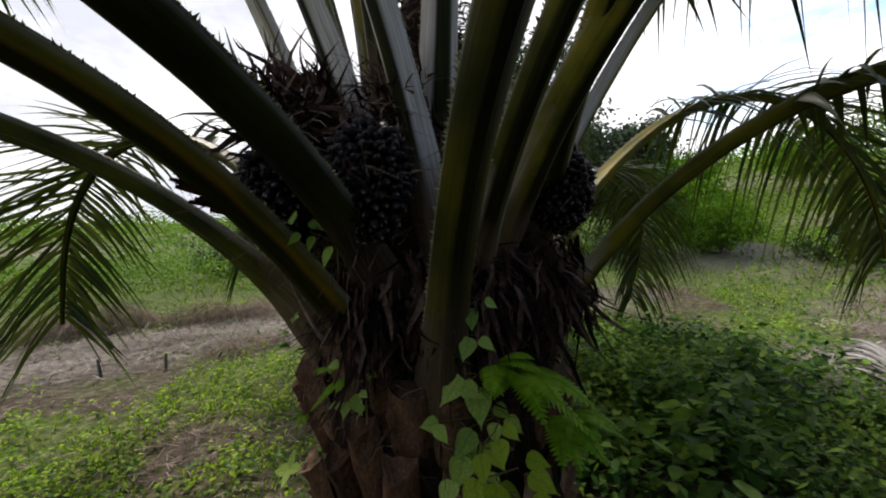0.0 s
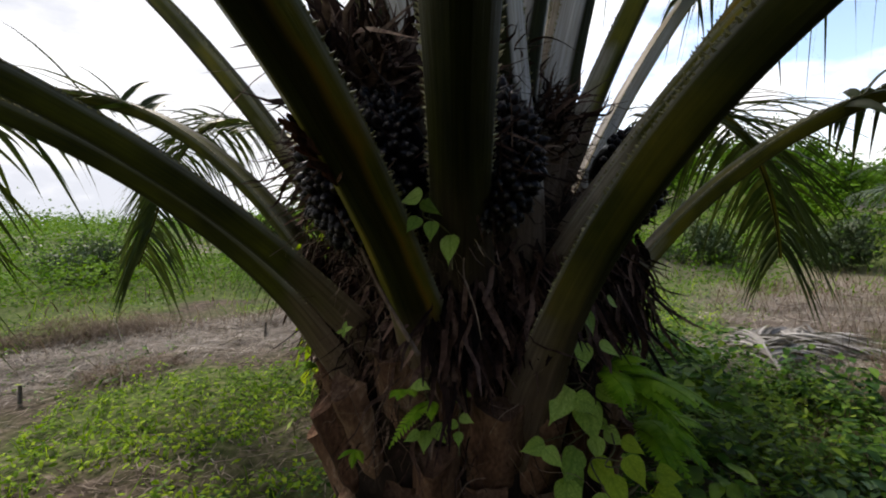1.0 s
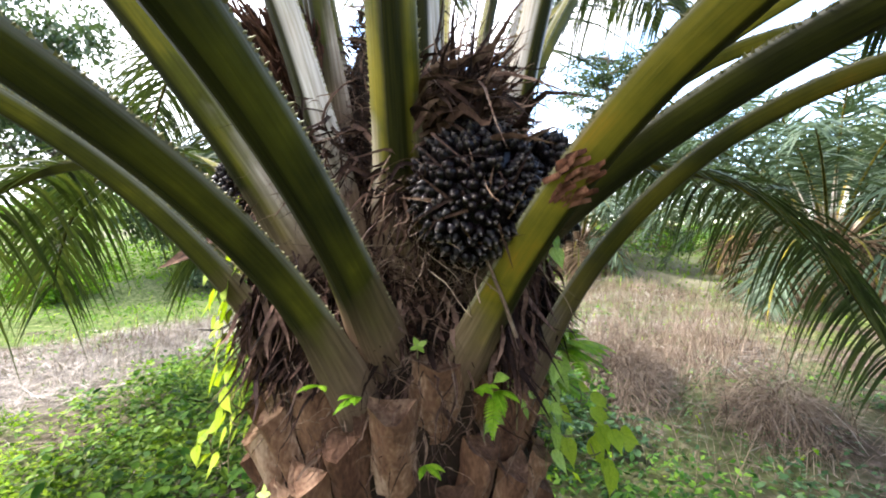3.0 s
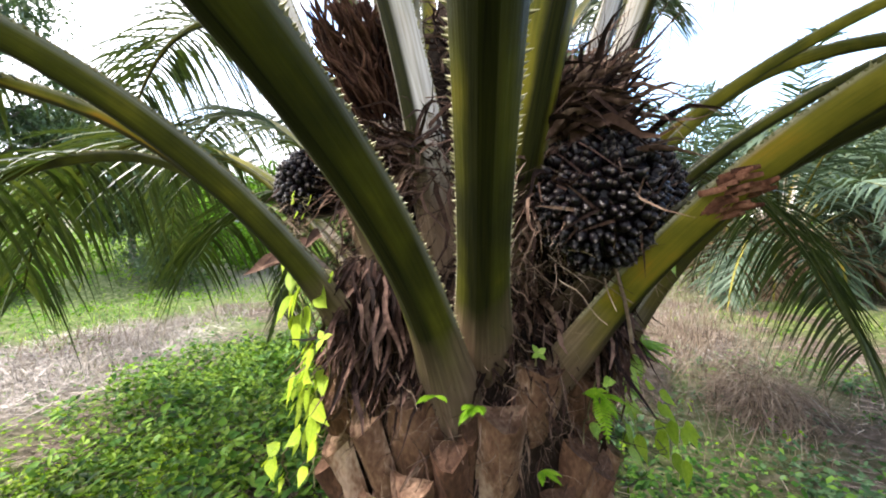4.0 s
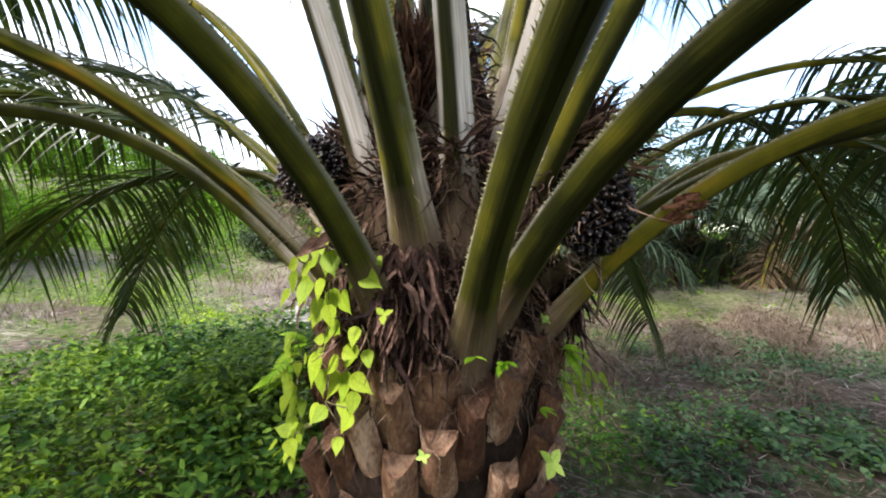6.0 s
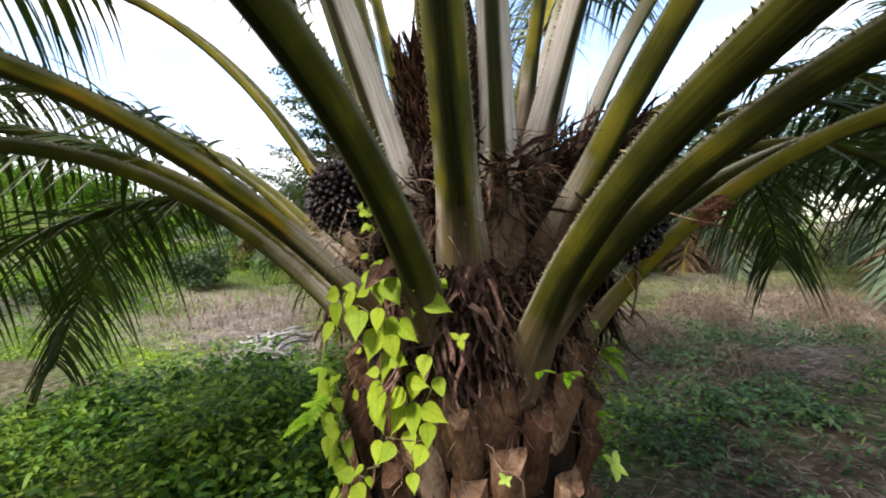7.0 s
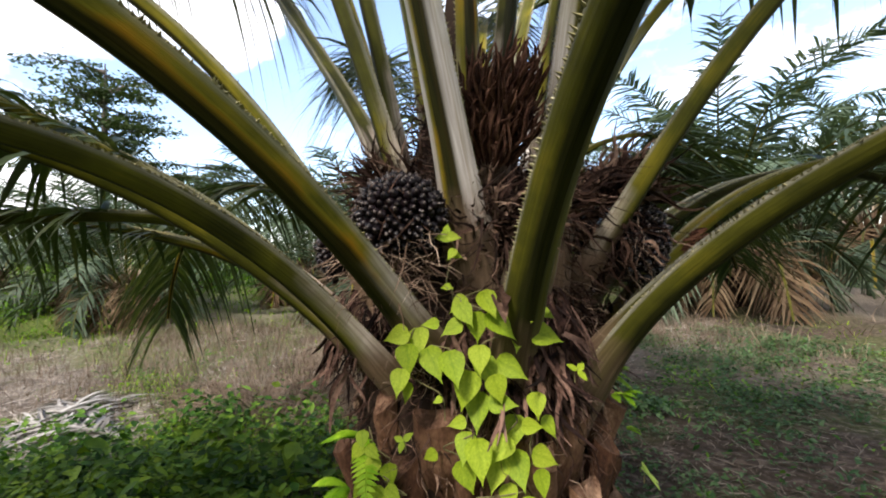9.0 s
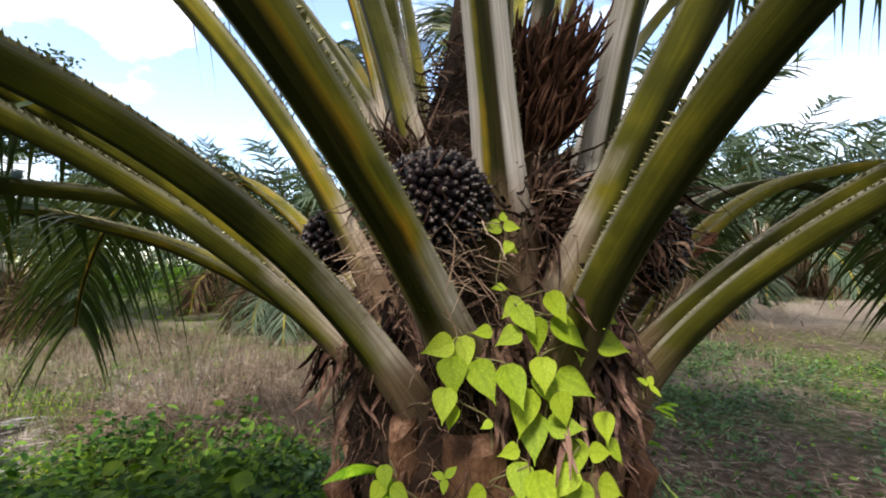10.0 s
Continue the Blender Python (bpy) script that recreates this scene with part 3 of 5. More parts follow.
SECTION = np.array([(-1, .16), (-.72, .02), (-.30, -.10), (0, -.13), (.30, -.10), (.72, .02), (1, .16), (1, .16), (.97, -.14), (.66, -.60), (.25, -.93), (.25, -.93), (0, -.99), (-.25, -.93), (-.25, -.93), (-.66, -.60), (-.97, -.14), (-1, .16)])
SECTION_U = np.array([0, .05, .14, .2, .26, .35, .4, .4, .46, .55, .62, .62, .68, .74, .74, .82, .92, 1.0])
SECTION_FACES = [0, 1, 2, 3, 4, 5, 7, 8, 9, 11, 12, 14, 15, 16]


def frond_curve(f, length, origin=0.22, step=0.03):
    az, d, z0, th, k1, k2, end, w = f[:8]
    s = np.arange(0, length + step, step)
    sc = np.minimum(s, end)
    a = th + k1 * sc + k2 * sc ** 2
    slope = f[8] if len(f) > 8 else min(max(k1 + 2 * k2 * end, -0.50), -0.26)
    far_s = np.maximum(s - end, 0)
    a = np.maximum(a + far_s * slope + (f[10] if len(f) > 10 else -.06) * far_s ** 2, -1.35)
    r = origin + np.concatenate([[0], np.cumsum(np.cos((a[1:] + a[:-1]) / 2)) * step])
    z = z0 + np.concatenate([[0], np.cumsum(np.sin((a[1:] + a[:-1]) / 2)) * step])
    u = np.array([math.cos(radians(az)), math.sin(radians(az)), 0])
    n = np.array([-u[1], u[0], 0])
    C = r[:, None] * u + (d + (f[11] if len(f) > 11 else 0) * far_s ** 2)[:, None] * n + z[:, None] * UP
    T = np.cos(a)[:, None] * u + np.sin(a)[:, None] * UP
    N = -np.sin(a)[:, None] * u + np.cos(a)[:, None] * UP
    return s, C, T, N, np.broadcast_to(n, C.shape)


def frond(parent, f, length=3.5, stalk=None, petiole=None, spacing=0.021, leaf=0.78, fine=True, leafmat=M_LEAFLET, rg=rng):
    s, C, T, N, B = frond_curve(f, length, 0.07 if f[1] > .23 and f[2] > 1.5 else 0.22, 0.03 if fine else 0.14)
    w = f[7]
    if petiole is None:
        erect = f[3] > 1.3 and f[2] > .9
        petiole = 1.3 if 110 < f[0] < 120 and f[2] < 1.05 and not erect else 1.8 if 70 < f[0] < 98 and f[3] > 1.1 else 1.3 if 140 < f[0] < 160 else 2.1 if (125 < f[0] < 215 or f[2] < .5) and not erect else 1.6 if 140 < f[0] < 300 or erect else 1.5 if 98 < f[0] < 140 else 1.1
    foot = s[np.argmax(np.hypot(C[:, 0], C[:, 1]) > trunk_radius(C[:, 2]) + 0.02)]
    half = w * (0.5 * (0.086 + 0.05 * np.exp(-np.maximum(s - foot, 0) / 0.16)) * np.clip(1.08 - 0.28 * (s - foot), 0.12, 1.1))
    half = np.minimum(half, 0.07 * w)
    thick = half * (0.85 + 0.22 * np.clip((s - foot) / 0.5, 0, 1))
    section, section_u, faces = SECTION, SECTION_U, SECTION_FACES
    if not fine:
        section, section_u, faces = SECTION[[0, 6, 7, 12, 17]], SECTION_U[[0, 6, 7, 12, 17]], [0, 2, 3]
    V = (C[:, None] + half[:, None, None] * section[None, :, 0:1] * B[:, None] + thick[:, None, None] * section[None, :, 1:2] * N[:, None]).reshape(-1, 3)
    k = len(section)
    i, j = np.meshgrid(np.arange(len(s) - 1), np.arange(k), indexing="ij")
    i, j = i[:, faces], j[:, faces]
    F = np.stack([i * k + j, i * k + j + 1, (i + 1) * k + j + 1, (i + 1) * k + j], -1).reshape(-1, 4)
    uv = np.stack([np.tile(section_u, len(s)), np.repeat(s - foot, k)], 1)
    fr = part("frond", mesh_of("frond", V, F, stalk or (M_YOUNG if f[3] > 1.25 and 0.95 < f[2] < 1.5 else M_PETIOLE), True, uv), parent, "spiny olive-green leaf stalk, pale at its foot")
    if fine:
        # spines along both margins, longer towards the leaflets
        q = np.arange(foot + 0.10, petiole + foot * 0.3, 0.0075)
        pieces = []
        for sd in (-1, 1):
            qq = q + rg.uniform(-.004, .004, len(q))
            at = lambda A: np.stack([np.interp(qq, s, A[:, c]) for c in range(3)], 1)
            c0, t0, n0 = at(C), at(T), at(N)
            h0 = np.interp(qq, s, half)
            ln_ = rg.uniform(.003, .0115, len(q)) * np.interp(qq, [foot, foot + .35, petiole - .2, petiole + .1], [0.45, 1.0, 1.3, 2.4])
            dirn = unit(sd * B[0] * 0.9 + t0 * rg.uniform(.2, .9, (len(q), 1)) + n0 * 0.35 + rg.normal(0, .12, (len(q), 3)))
            p0 = c0 + sd * B[0] * (h0 * 0.97)[:, None] + n0 * (h0 * 0.10)[:, None]
            e1, e2 = t0 * 0.0030, n0 * 0.0024
            tip = p0 + dirn * ln_[:, None]
            vv = np.stack([p0 - e1, p0 + e1 - e2, p0 + e1 + e2, tip], 1).reshape(-1, 3)
            b4 = np.arange(len(q))[:, None] * 4
            ff = np.concatenate([b4 + np.array([[0, 1, 3]]), b4 + np.array([[1, 2, 3]]), b4 + np.array([[2, 0, 3]])])
            pieces.append((vv, ff))
        vv, ff, _ = join(*pieces)
        part("spiny_edge", mesh_of("spiny_edge", vv, ff, M_SPINE, False), fr, "edge of short pale spines", "stuff")
    # leaflets in two ranks on each side
    # erect fronds: leaflets out of view, made denser and wider to shade the trunk
    upright = fine and f[3] > 1.3 and f[2] > .9
    if upright:
        spacing, leaf = 0.019, 0.9
    ls = np.arange(petiole, length - 0.02, spacing)
    pieces = []
    for sd in (-1, 1):
        q = ls + rg.uniform(-.4, .4, len(ls)) * spacing
        at = lambda A: np.stack([np.interp(q, s, A[:, c]) for c in range(3)], 1)
        c0, t0, n0 = at(C), at(T), at(N)
        x = (q - petiole) / (length - petiole)
        ll = leaf * np.clip(0.2 + 1.5 * x if len(f) > 10 else 0.35 + 2.6 * x, 0, 1) * np.clip(1.25 - 0.75 * x, 0.3, 1) * rg.uniform(.8, 1.12, len(q))
        rank = np.where(np.arange(len(q)) % 2 == 0, 0.45, -0.12) + rg.normal(0, .3, len(q))
        fwd = 0.45 + 0.8 * x
        D = unit(sd * B[0] + t0 * fwd[:, None] + n0 * rank[:, None] + rg.normal(0, .07, (len(q), 3)))
        Sd = unit(np.cross(D, n0 + 0.35 * rg.normal(size=(len(q), 3))))
        hh = np.interp(q, s, half)
        pieces.append(blades(c0 + sd * B[0] * (hh * 0.9)[:, None], D, Sd, ll, (0.036 if upright else 0.022 if fine else 0.048) * (0.6 + 0.6 * rg.random(len(q))), rg.uniform(.4, 1.35, len(q)) * (0.5 if f[3] > 1.3 or not fine else 0.35 if 138 < f[0] < 260 else 1.0), LANCE + [0.004] if fine else [0.4, 0.45, 0.02], 0.35 if fine else 0.0))
    V, F, U = join(*pieces)
    part("foliage", mesh_of("foliage", V, F, leafmat, True, U), fr, "drooping narrow green leaflets", "stuff")
    return fr


LOWER, SHADED = (0, 1, 3, 11), (12, 13)
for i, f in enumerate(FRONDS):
    frond(palm, f, f[9] if len(f) > 9 else 3.5, M_LOWER if i in LOWER else M_SHADED if i in SHADED else M_PALEFOOT if i in (4, 5) else None, leaf=1.05 if i == 3 else 0.78)

tz = np.linspace(-0.05, 2.5, 110)
ta = np.linspace(0, 2 * np.pi, 97)[:-1]
tr = trunk_radius(tz)[:, None] * (1 + 0.10 * (value_noise(ta[None] * 3 + 0 * tz[:, None], tz[:, None] * 5 + 0 * ta[None], 1.6, 4) - 0.5) + 0.05 * (value_noise(ta[None] * 3 + 0 * tz[:, None], tz[:, None] * 5 + 0 * ta, 7, 8) - 0.5))
tv = np.stack([tr * np.cos(ta), tr * np.sin(ta), tz[:, None] + 0 * tr], -1).reshape(-1, 3)
ti, tj = np.meshgrid(np.arange(109), np.arange(96), indexing="ij")
tf = np.stack([ti * 96 + tj, ti * 96 + (tj + 1) % 96, (ti + 1) * 96 + (tj + 1) % 96, (ti + 1) * 96 + tj], -1).reshape(-1, 4)
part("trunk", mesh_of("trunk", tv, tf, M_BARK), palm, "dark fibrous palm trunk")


BASE_SECTION = np.array([(-1, 0), (-.5, .05), (0, .07), (.5, .05), (1, 0), (1, 0), (.93, .30), (.62, .68), (.22, .97), (-.22, .97), (-.62, .68), (-.93, .30), (-1, 0)])


def leaf_base(parent, az, z, r=0.47, width=0.11, rise=0.26, lean=0.0, slope=0.05):
    """The stump of an old leaf: flat behind, keeled in front, and cut off on a slant that faces outwards."""
    u = np.array([math.cos(radians(az)), math.sin(radians(az)), 0])
    n = np.array([-u[1], u[0], 0])
    k, rows = len(BASE_SECTION), 9
    q = np.linspace(0, 1, rows)
    back = 0.335 + (r - 0.045 - 0.335) * q ** 0.6
    w = width * (0.49 + 0.09 * (1 - q) ** 1.3 + 0.03 * np.sin(q * 9 + az))
    th = 0.030 + 0.022 * q
    V = []
    for i in range(rows):
        jag = rng.normal(0, 0.0016 if i < rows - 1 else 0.0026, (k, 3))
        jag[-1], jag[5] = jag[0], jag[4]
        fall = slope * BASE_SECTION[:, 1] * q[i] ** 3
        V.append(back[i] * u + (lean * q[i]) * n + BASE_SECTION[:, :1] * w[i] * n + BASE_SECTION[:, 1:] * th[i] * u + (z - rise * (1 - q[i]) - fall)[:, None] * UP + jag)
    V = np.array(V)
    rim = V[-1]
    inner = rim * 0.72 + rim.mean(0) * 0.28 - UP * rng.uniform(.004, .010, (k, 1)) - u * 0.003
    inner[-1], inner[5] = inner[0], inner[4]
    centre = rim.mean(0) - UP * rng.uniform(.010, .020)
    Vf = np.concatenate([V.reshape(-1, 3), rim, inner, centre[None]])
    i, j = np.meshgrid(np.arange(rows - 1), [0, 1, 2, 3, 5, 6, 7, 8, 9, 10, 11], indexing="ij")
    F = np.stack([i * k + j, i * k + j + 1, (i + 1) * k + j + 1, (i + 1) * k + j], -1).reshape(-1, 4)
    a, b = rows * k, (rows + 1) * k
    cut = [[a + j, a + j + 1, b + j + 1, b + j] for j in range(k - 1) if j != 4]
    cap = [[b + j, b + j + 1, (rows + 2) * k] for j in range(k - 1) if j != 4]
    me = bpy.data.meshes.new("leaf_base")
    me.from_pydata(Vf.tolist(), [], F.tolist() + cut + cap)
    me.materials.append(M_STUB)
    me.materials.append(M_CUT)
    for p in me.polygons:
        p.use_smooth = p.index < len(F)
        p.material_index = 0 if p.index < len(F) else 1
    return part("leaf_base", me, parent, "cut brown stump of an old leaf")


# stumps that stand out below the crown: azimuth, height of the cut, reach, width, lean
STUMPS = [(213.5, .945, .475, .105, .0), (200.2, .865, .475, .085, -.02), (201, .91, .44, .05, .02), (172.5, .885, .46, .085, -.035), (158.5, .80, .465, .10, -.05),
          (184.5, .965, .445, .135, .0), (187, .768, .47, .10, -.01), (240, .83, .465, .10, .02), (259.7, .935, .465, .12, .01), (229, 1.03, .44, .13, .0)]
STUMPS += [(230, .727, .47, .09, .02), (212, .655, .47, .09, .0), (254, .735, .465, .10, .02), (104, 1.0, .43, .07, .035), (133, .985, .455, .13, .0), (249, 1.0, .43, .10, .0),
           (276, .93, .46, .11, .0), (120, .86, .46, .11, -.02), (146, .88, .455, .11, .0), (171, .69, .465, .10, .0), (292, .86, .46, .12, .0), (161, .96, .43, .11, .0)]
for az, z, r, w, lean in STUMPS:
    leaf_base(palm, az, z, r, w, rng.uniform(.24, .32), lean, .05 if w < .12 else .035)
for i in range(70):
    az, z = (i * 137.5 + 20) % 360, 0.10 + i * 0.0125
    if all(abs((az - a + 180) % 360 - 180) > 13 or abs(z - h) > .12 for a, h, *_ in STUMPS):
        leaf_base(palm, az, z + rng.uniform(-.02, .02), rng.uniform(.455, .475), rng.uniform(.09, .12), rng.uniform(.24, .32), rng.uniform(-.03, .03))


def ribbons(n, az0, az1, z0, z1, out, length, width, down, seed, mat, name, label, profile=TAPER, spread=0.5, radius=None, bend=0.45):
    """Loose fibre strips that start on the trunk and hang or stand off it."""
    g = np.random.default_rng(seed)
    a = np.radians(g.uniform(az0, az1, n))
    z = g.uniform(z0, z1, n)
    r = (trunk_radius(z) if radius is None else radius) + g.uniform(out[0], out[1], n)
    u = np.stack([np.cos(a), np.sin(a), 0 * a], 1)
    tdir = np.stack([-np.sin(a), np.cos(a), 0 * a], 1)
    P = u * r[:, None] + UP * z[:, None]
    D = unit(u * g.normal(0.28, .3, (n, 1)) + tdir * g.normal(0, spread, (n, 1)) - UP * down + g.normal(0, .18, (n, 3)))
    S = unit(np.cross(D, u + 0.5 * g.normal(size=(n, 3))))
    V, F, U = blades(P, D, S, g.uniform(.4, 1, n) * length, g.uniform(.4, 1.0, n) * width, g.uniform(0, .5, n), profile, 0.4, g.normal(0.05, bend, n), 0.14 * bend)
    return part(name, mesh_of(name, V, F, mat, True, U), palm, label, "stuff")


STRAND = [0.30, 0.42, 0.5, 0.5, 0.46, 0.34, 0.10]
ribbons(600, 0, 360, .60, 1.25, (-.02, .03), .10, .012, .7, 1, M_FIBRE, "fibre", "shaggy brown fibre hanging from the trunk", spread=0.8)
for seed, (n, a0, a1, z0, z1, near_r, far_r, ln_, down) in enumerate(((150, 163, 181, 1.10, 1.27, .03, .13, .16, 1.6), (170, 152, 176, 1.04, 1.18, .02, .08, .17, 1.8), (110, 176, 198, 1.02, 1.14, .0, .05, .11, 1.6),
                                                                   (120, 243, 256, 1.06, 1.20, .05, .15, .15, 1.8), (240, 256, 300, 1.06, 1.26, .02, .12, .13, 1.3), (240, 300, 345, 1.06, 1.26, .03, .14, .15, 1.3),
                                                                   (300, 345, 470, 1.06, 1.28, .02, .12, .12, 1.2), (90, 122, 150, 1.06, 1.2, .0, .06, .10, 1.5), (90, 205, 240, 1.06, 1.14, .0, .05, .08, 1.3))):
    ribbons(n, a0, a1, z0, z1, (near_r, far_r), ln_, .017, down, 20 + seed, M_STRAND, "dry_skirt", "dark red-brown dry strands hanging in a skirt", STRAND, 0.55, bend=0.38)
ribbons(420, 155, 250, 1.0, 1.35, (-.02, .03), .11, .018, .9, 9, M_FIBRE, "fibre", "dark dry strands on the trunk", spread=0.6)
ribbons(1700, 0, 360, 1.15, 2.0, (-.02, .04), .11, .010, -.3, 5, M_FIBRE, "crown_fibre", "brown fibre between the leaf stalks", spread=1.1)
ribbons(1100, 0, 360, 1.0, 1.8, (.0, .08), .12, .0024, .2, 6, M_HAIR, "pale_fibre", "thin pale loose fibres", [0.5, 0.5, 0.45, 0.45, 0.4, 0.4, 0.3], spread=1.1, bend=0.6)
ribbons(3000, 0, 360, .80, 1.7, (-.02, .05), .11, .0034, .5, 15, M_FIBRE, "fine_fibre", "fine tangled brown fibre on the trunk", [0.5, 0.5, 0.5, 0.45, 0.4, 0.3, 0.2], spread=1.2, bend=0.6)


ribbons(150, 108, 138, 1.27, 1.42, (.0, .03), .12, .003, .2, 31, M_HAIR, "pale_fibre", "pale dry tangle under the fruit bunch", [0.5, 0.5, 0.45, 0.45, 0.4, 0.4, 0.3], spread=1.1, radius=.50, bend=0.25)
ribbons(110, 214, 252, 1.22, 1.46, (.0, .04), .12, .003, .4, 32, M_HAIR, "pale_fibre", "pale dry strands over the fruit bunch", [0.5, 0.5, 0.45, 0.45, 0.4, 0.4, 0.3], spread=1.0, radius=.50, bend=0.3)


ribbons(60, 150, 300, .74, 1.02, (.04, .09), .13, .0022, .5, 33, M_HAIR, "pale_fibre", "thin pale fibres trailing over the old leaf bases", [0.5, 0.5, 0.45, 0.45, 0.4, 0.4, 0.3], spread=1.0, bend=0.7)
ribbons(70, 130, 300, .80, 1.05, (.02, .07), .11, .010, .9, 34, M_FIBRE, "fibre", "torn dark fibre hanging between the old leaf bases", spread=0.7, bend=0.5)


def fruit_mesh():
    prof = [(0.0, 0.70), (0.35, 1.0), (0.75, 0.96), (1.1, 0.68), (1.35, 0.34), (1.52, 0.17), (1.78, 0.03)]
    k = 8
    V, F = [], []
    for z, r in prof:
        for j in range(k):
            b = j * 2 * math.pi / k
            V.append((r * math.cos(b), r * math.sin(b), z * 1.12))
    for i in range(len(prof) - 1):
        for j in range(k):
            F.append((i * k + j, i * k + (j + 1) % k, (i + 1) * k + (j + 1) % k, (i + 1) * k + j))
    me = mesh_of("fruit", V, F, [M_FRUIT, M_FRUITTIP])
    for p in me.polygons:
        p.material_index = 1 if p.index >= 4 * k else 0
    return me


FRUIT = fruit_mesh()


def fruit_bunch(centre, size, facing, count, seed, fruit=0.0118, strands=22):
    g = np.random.default_rng(seed)
    c, f = np.array(centre), unit(np.array(facing, float))
    sz = np.array(size)
    core = bmesh.new()
    bmesh.ops.create_icosphere(core, subdivisions=3, radius=1.0)
    me = bpy.data.meshes.new("fruit_head")
    for v in core.verts:
        v.co = Vector(np.array(v.co) * sz * 0.90)
    core.to_mesh(me)
    core.free()
    me.materials.append(M_FRUIT)
    ob = part("fruit_head", me, palm, "spiky bunch of glossy black-purple unripe palm fruits", m=Matrix.Translation(c))
    i = np.arange(count * 2) + 0.5
    zz = 1 - 2 * i / (count * 2)
    ph = i * math.pi * (3 - math.sqrt(5))
    D = np.stack([np.sqrt(1 - zz ** 2) * np.cos(ph), np.sqrt(1 - zz ** 2) * np.sin(ph), zz], 1)
    D = unit(D + g.normal(0, .035, D.shape))
    D = D[np.argsort(-(D @ f + 0.05 * g.normal(size=len(D))))[:count]]
    for d in D:
        n = Vector(unit(d / sz)) + Vector(g.normal(0, .12, 3))
        q = n.normalized().to_track_quat("Z", "Y")
        k = fruit * g.uniform(.8, 1.12)
        part("fruit", FRUIT, ob, m=Matrix.LocRotScale(Vector(d * sz * g.uniform(.88, .97)), q, (k, k, k * g.uniform(.9, 1.25))))
    # dry bracts and strands over the bunch
    m = strands
    D = unit(g.normal(size=(m, 3)) + 1.2 * f - 0.6 * UP)
    P = D * sz * 1.0
    tdir = unit(np.cross(D, g.normal(size=(m, 3))))
    V, F, U = blades(P, unit(tdir + 0.25 * D), np.cross(tdir, D), g.uniform(.04, .12, m), g.uniform(.003, .009, m), .1, [.5, .45, .35, .2, .05], 0.3, -0.12)
    part("bract_tuft", mesh_of("bract_tuft", V, F, M_FIBRE, True, U), ob, "dry brown strands", "stuff")
    return ob


def local(p):
    return (p[0] - AXIS[0], p[1] - AXIS[1], p[2])


fruit_bunch(local((-.345, 1.005, 1.385)), (.122, .122, .145), (-1, -.5, .25), 320, 1, strands=34)
fruit_bunch(local((-.285, 1.80, 1.455)), (.110, .108, .106), (-1, .6, .5), 230, 2, strands=30)
fruit_bunch(local((-.155, .93, 1.40)), (.095, .09, .13), (-.3, -1, .2), 190, 3, strands=50)
fruit_bunch(local((.30, 1.15, 1.39)), (.095, .095, .12), (.5, -1, .1), 150, 4)
fruit_bunch(local((.18, 1.80, 1.40)), (.085, .085, .10), (.5, 1, .3), 90, 5)


def flower_cluster(base, aim, count, length, spread, seed, thick=0.012, label="dry brown cluster of finger-like male flower spikes"):
    g = np.random.default_rng(seed)
    aim = unit(np.array(aim, float))
    pieces = []
    for i in range(count):
        off = g.normal(size=3)
        off = unit(off - aim * (off @ aim)) * math.sqrt(g.random()) * 1.3
        d = unit(aim + off * spread * 0.5)
        p0 = np.array(base) + off * 0.045 + aim * g.uniform(-.09, .11)
        ln_ = length * g.uniform(.75, 1.1)
        q = np.linspace(0, 1, 7)
        C = p0 + d * (ln_ * q)[:, None] + unit(off) * (0.035 * spread * np.sin(q * 2.9))[:, None] - UP * (0.03 * q ** 2)[:, None] + g.normal(0, .016, 3) * (q ** 2)[:, None] + g.normal(0, .006, 3) * np.sin(q * 6)[:, None]
        rr = thick * g.uniform(.7, 1.1) * np.array([.5, .8, 1, 1, .95, .7, .1])
        pieces.append(tube(C, rr, 5))
    V, F, _ = join(*pieces)
    return part("male_flower", mesh_of("male_flower", V, F, M_SPIKE), palm, label)


flower_cluster(local((-.355, 1.54, 1.685)), (-.36, .06, 1), 420, .15, .52, 1, .0046)

def sheath_tuft(base, aim, count, length, spread, seed, width=.013):
    """Ragged brown strips of an old leaf sheath, frayed at their ends."""
    g = np.random.default_rng(seed)
    aim = unit(np.array(aim, float))
    off = g.normal(size=(count, 3))
    off = off - (off @ aim)[:, None] * aim
    P = np.array(base) + off * .035 + aim * g.uniform(-.06, .05, (count, 1))
    D = unit(aim + off * spread * .4 + g.normal(0, .32, (count, 3)))
    S = unit(np.cross(D, g.normal(size=(count, 3))))
    V, F, U = blades(P, D, S, length * g.uniform(.45, 1.1, count), width * g.uniform(.3, 1.1, count), g.uniform(-.1, .35, count), [.5, .5, .48, .44, .36, .25, .14, .02], .4, g.normal(0, .6, count), .10)
    return part("sheath", mesh_of("sheath", V, F, M_FIBRE, True, U), palm, "ragged brown leaf sheath")


sheath_tuft(local((-.28, 1.14, 1.52)), (-.65, -.65, .75), 110, .12, .8, 3)
sheath_tuft(local((-.37, 1.07, 1.545)), (.16, -.85, .46), 300, .19, .16, 13, .020)
sheath_tuft(local((-.10, 1.74, 1.56)), (-.3, .9, .6), 220, .17, .8, 4)
sheath_tuft(local((-.36, 1.38, 1.50)), (-1, -.1, -.5), 260, .17, .9, 5)
sheath_tuft(local((.05, 1.12, 1.52)), (.1, -.8, .7), 160, .12, .7, 6)
sheath_tuft(local((.18, 1.30, 1.55)), (.9, -.3, .6), 120, .12, .7, 7)
sheath_tuft(local((-.34, 1.56, 1.45)), (-.8, .4, .3), 180, .15, .9, 8)
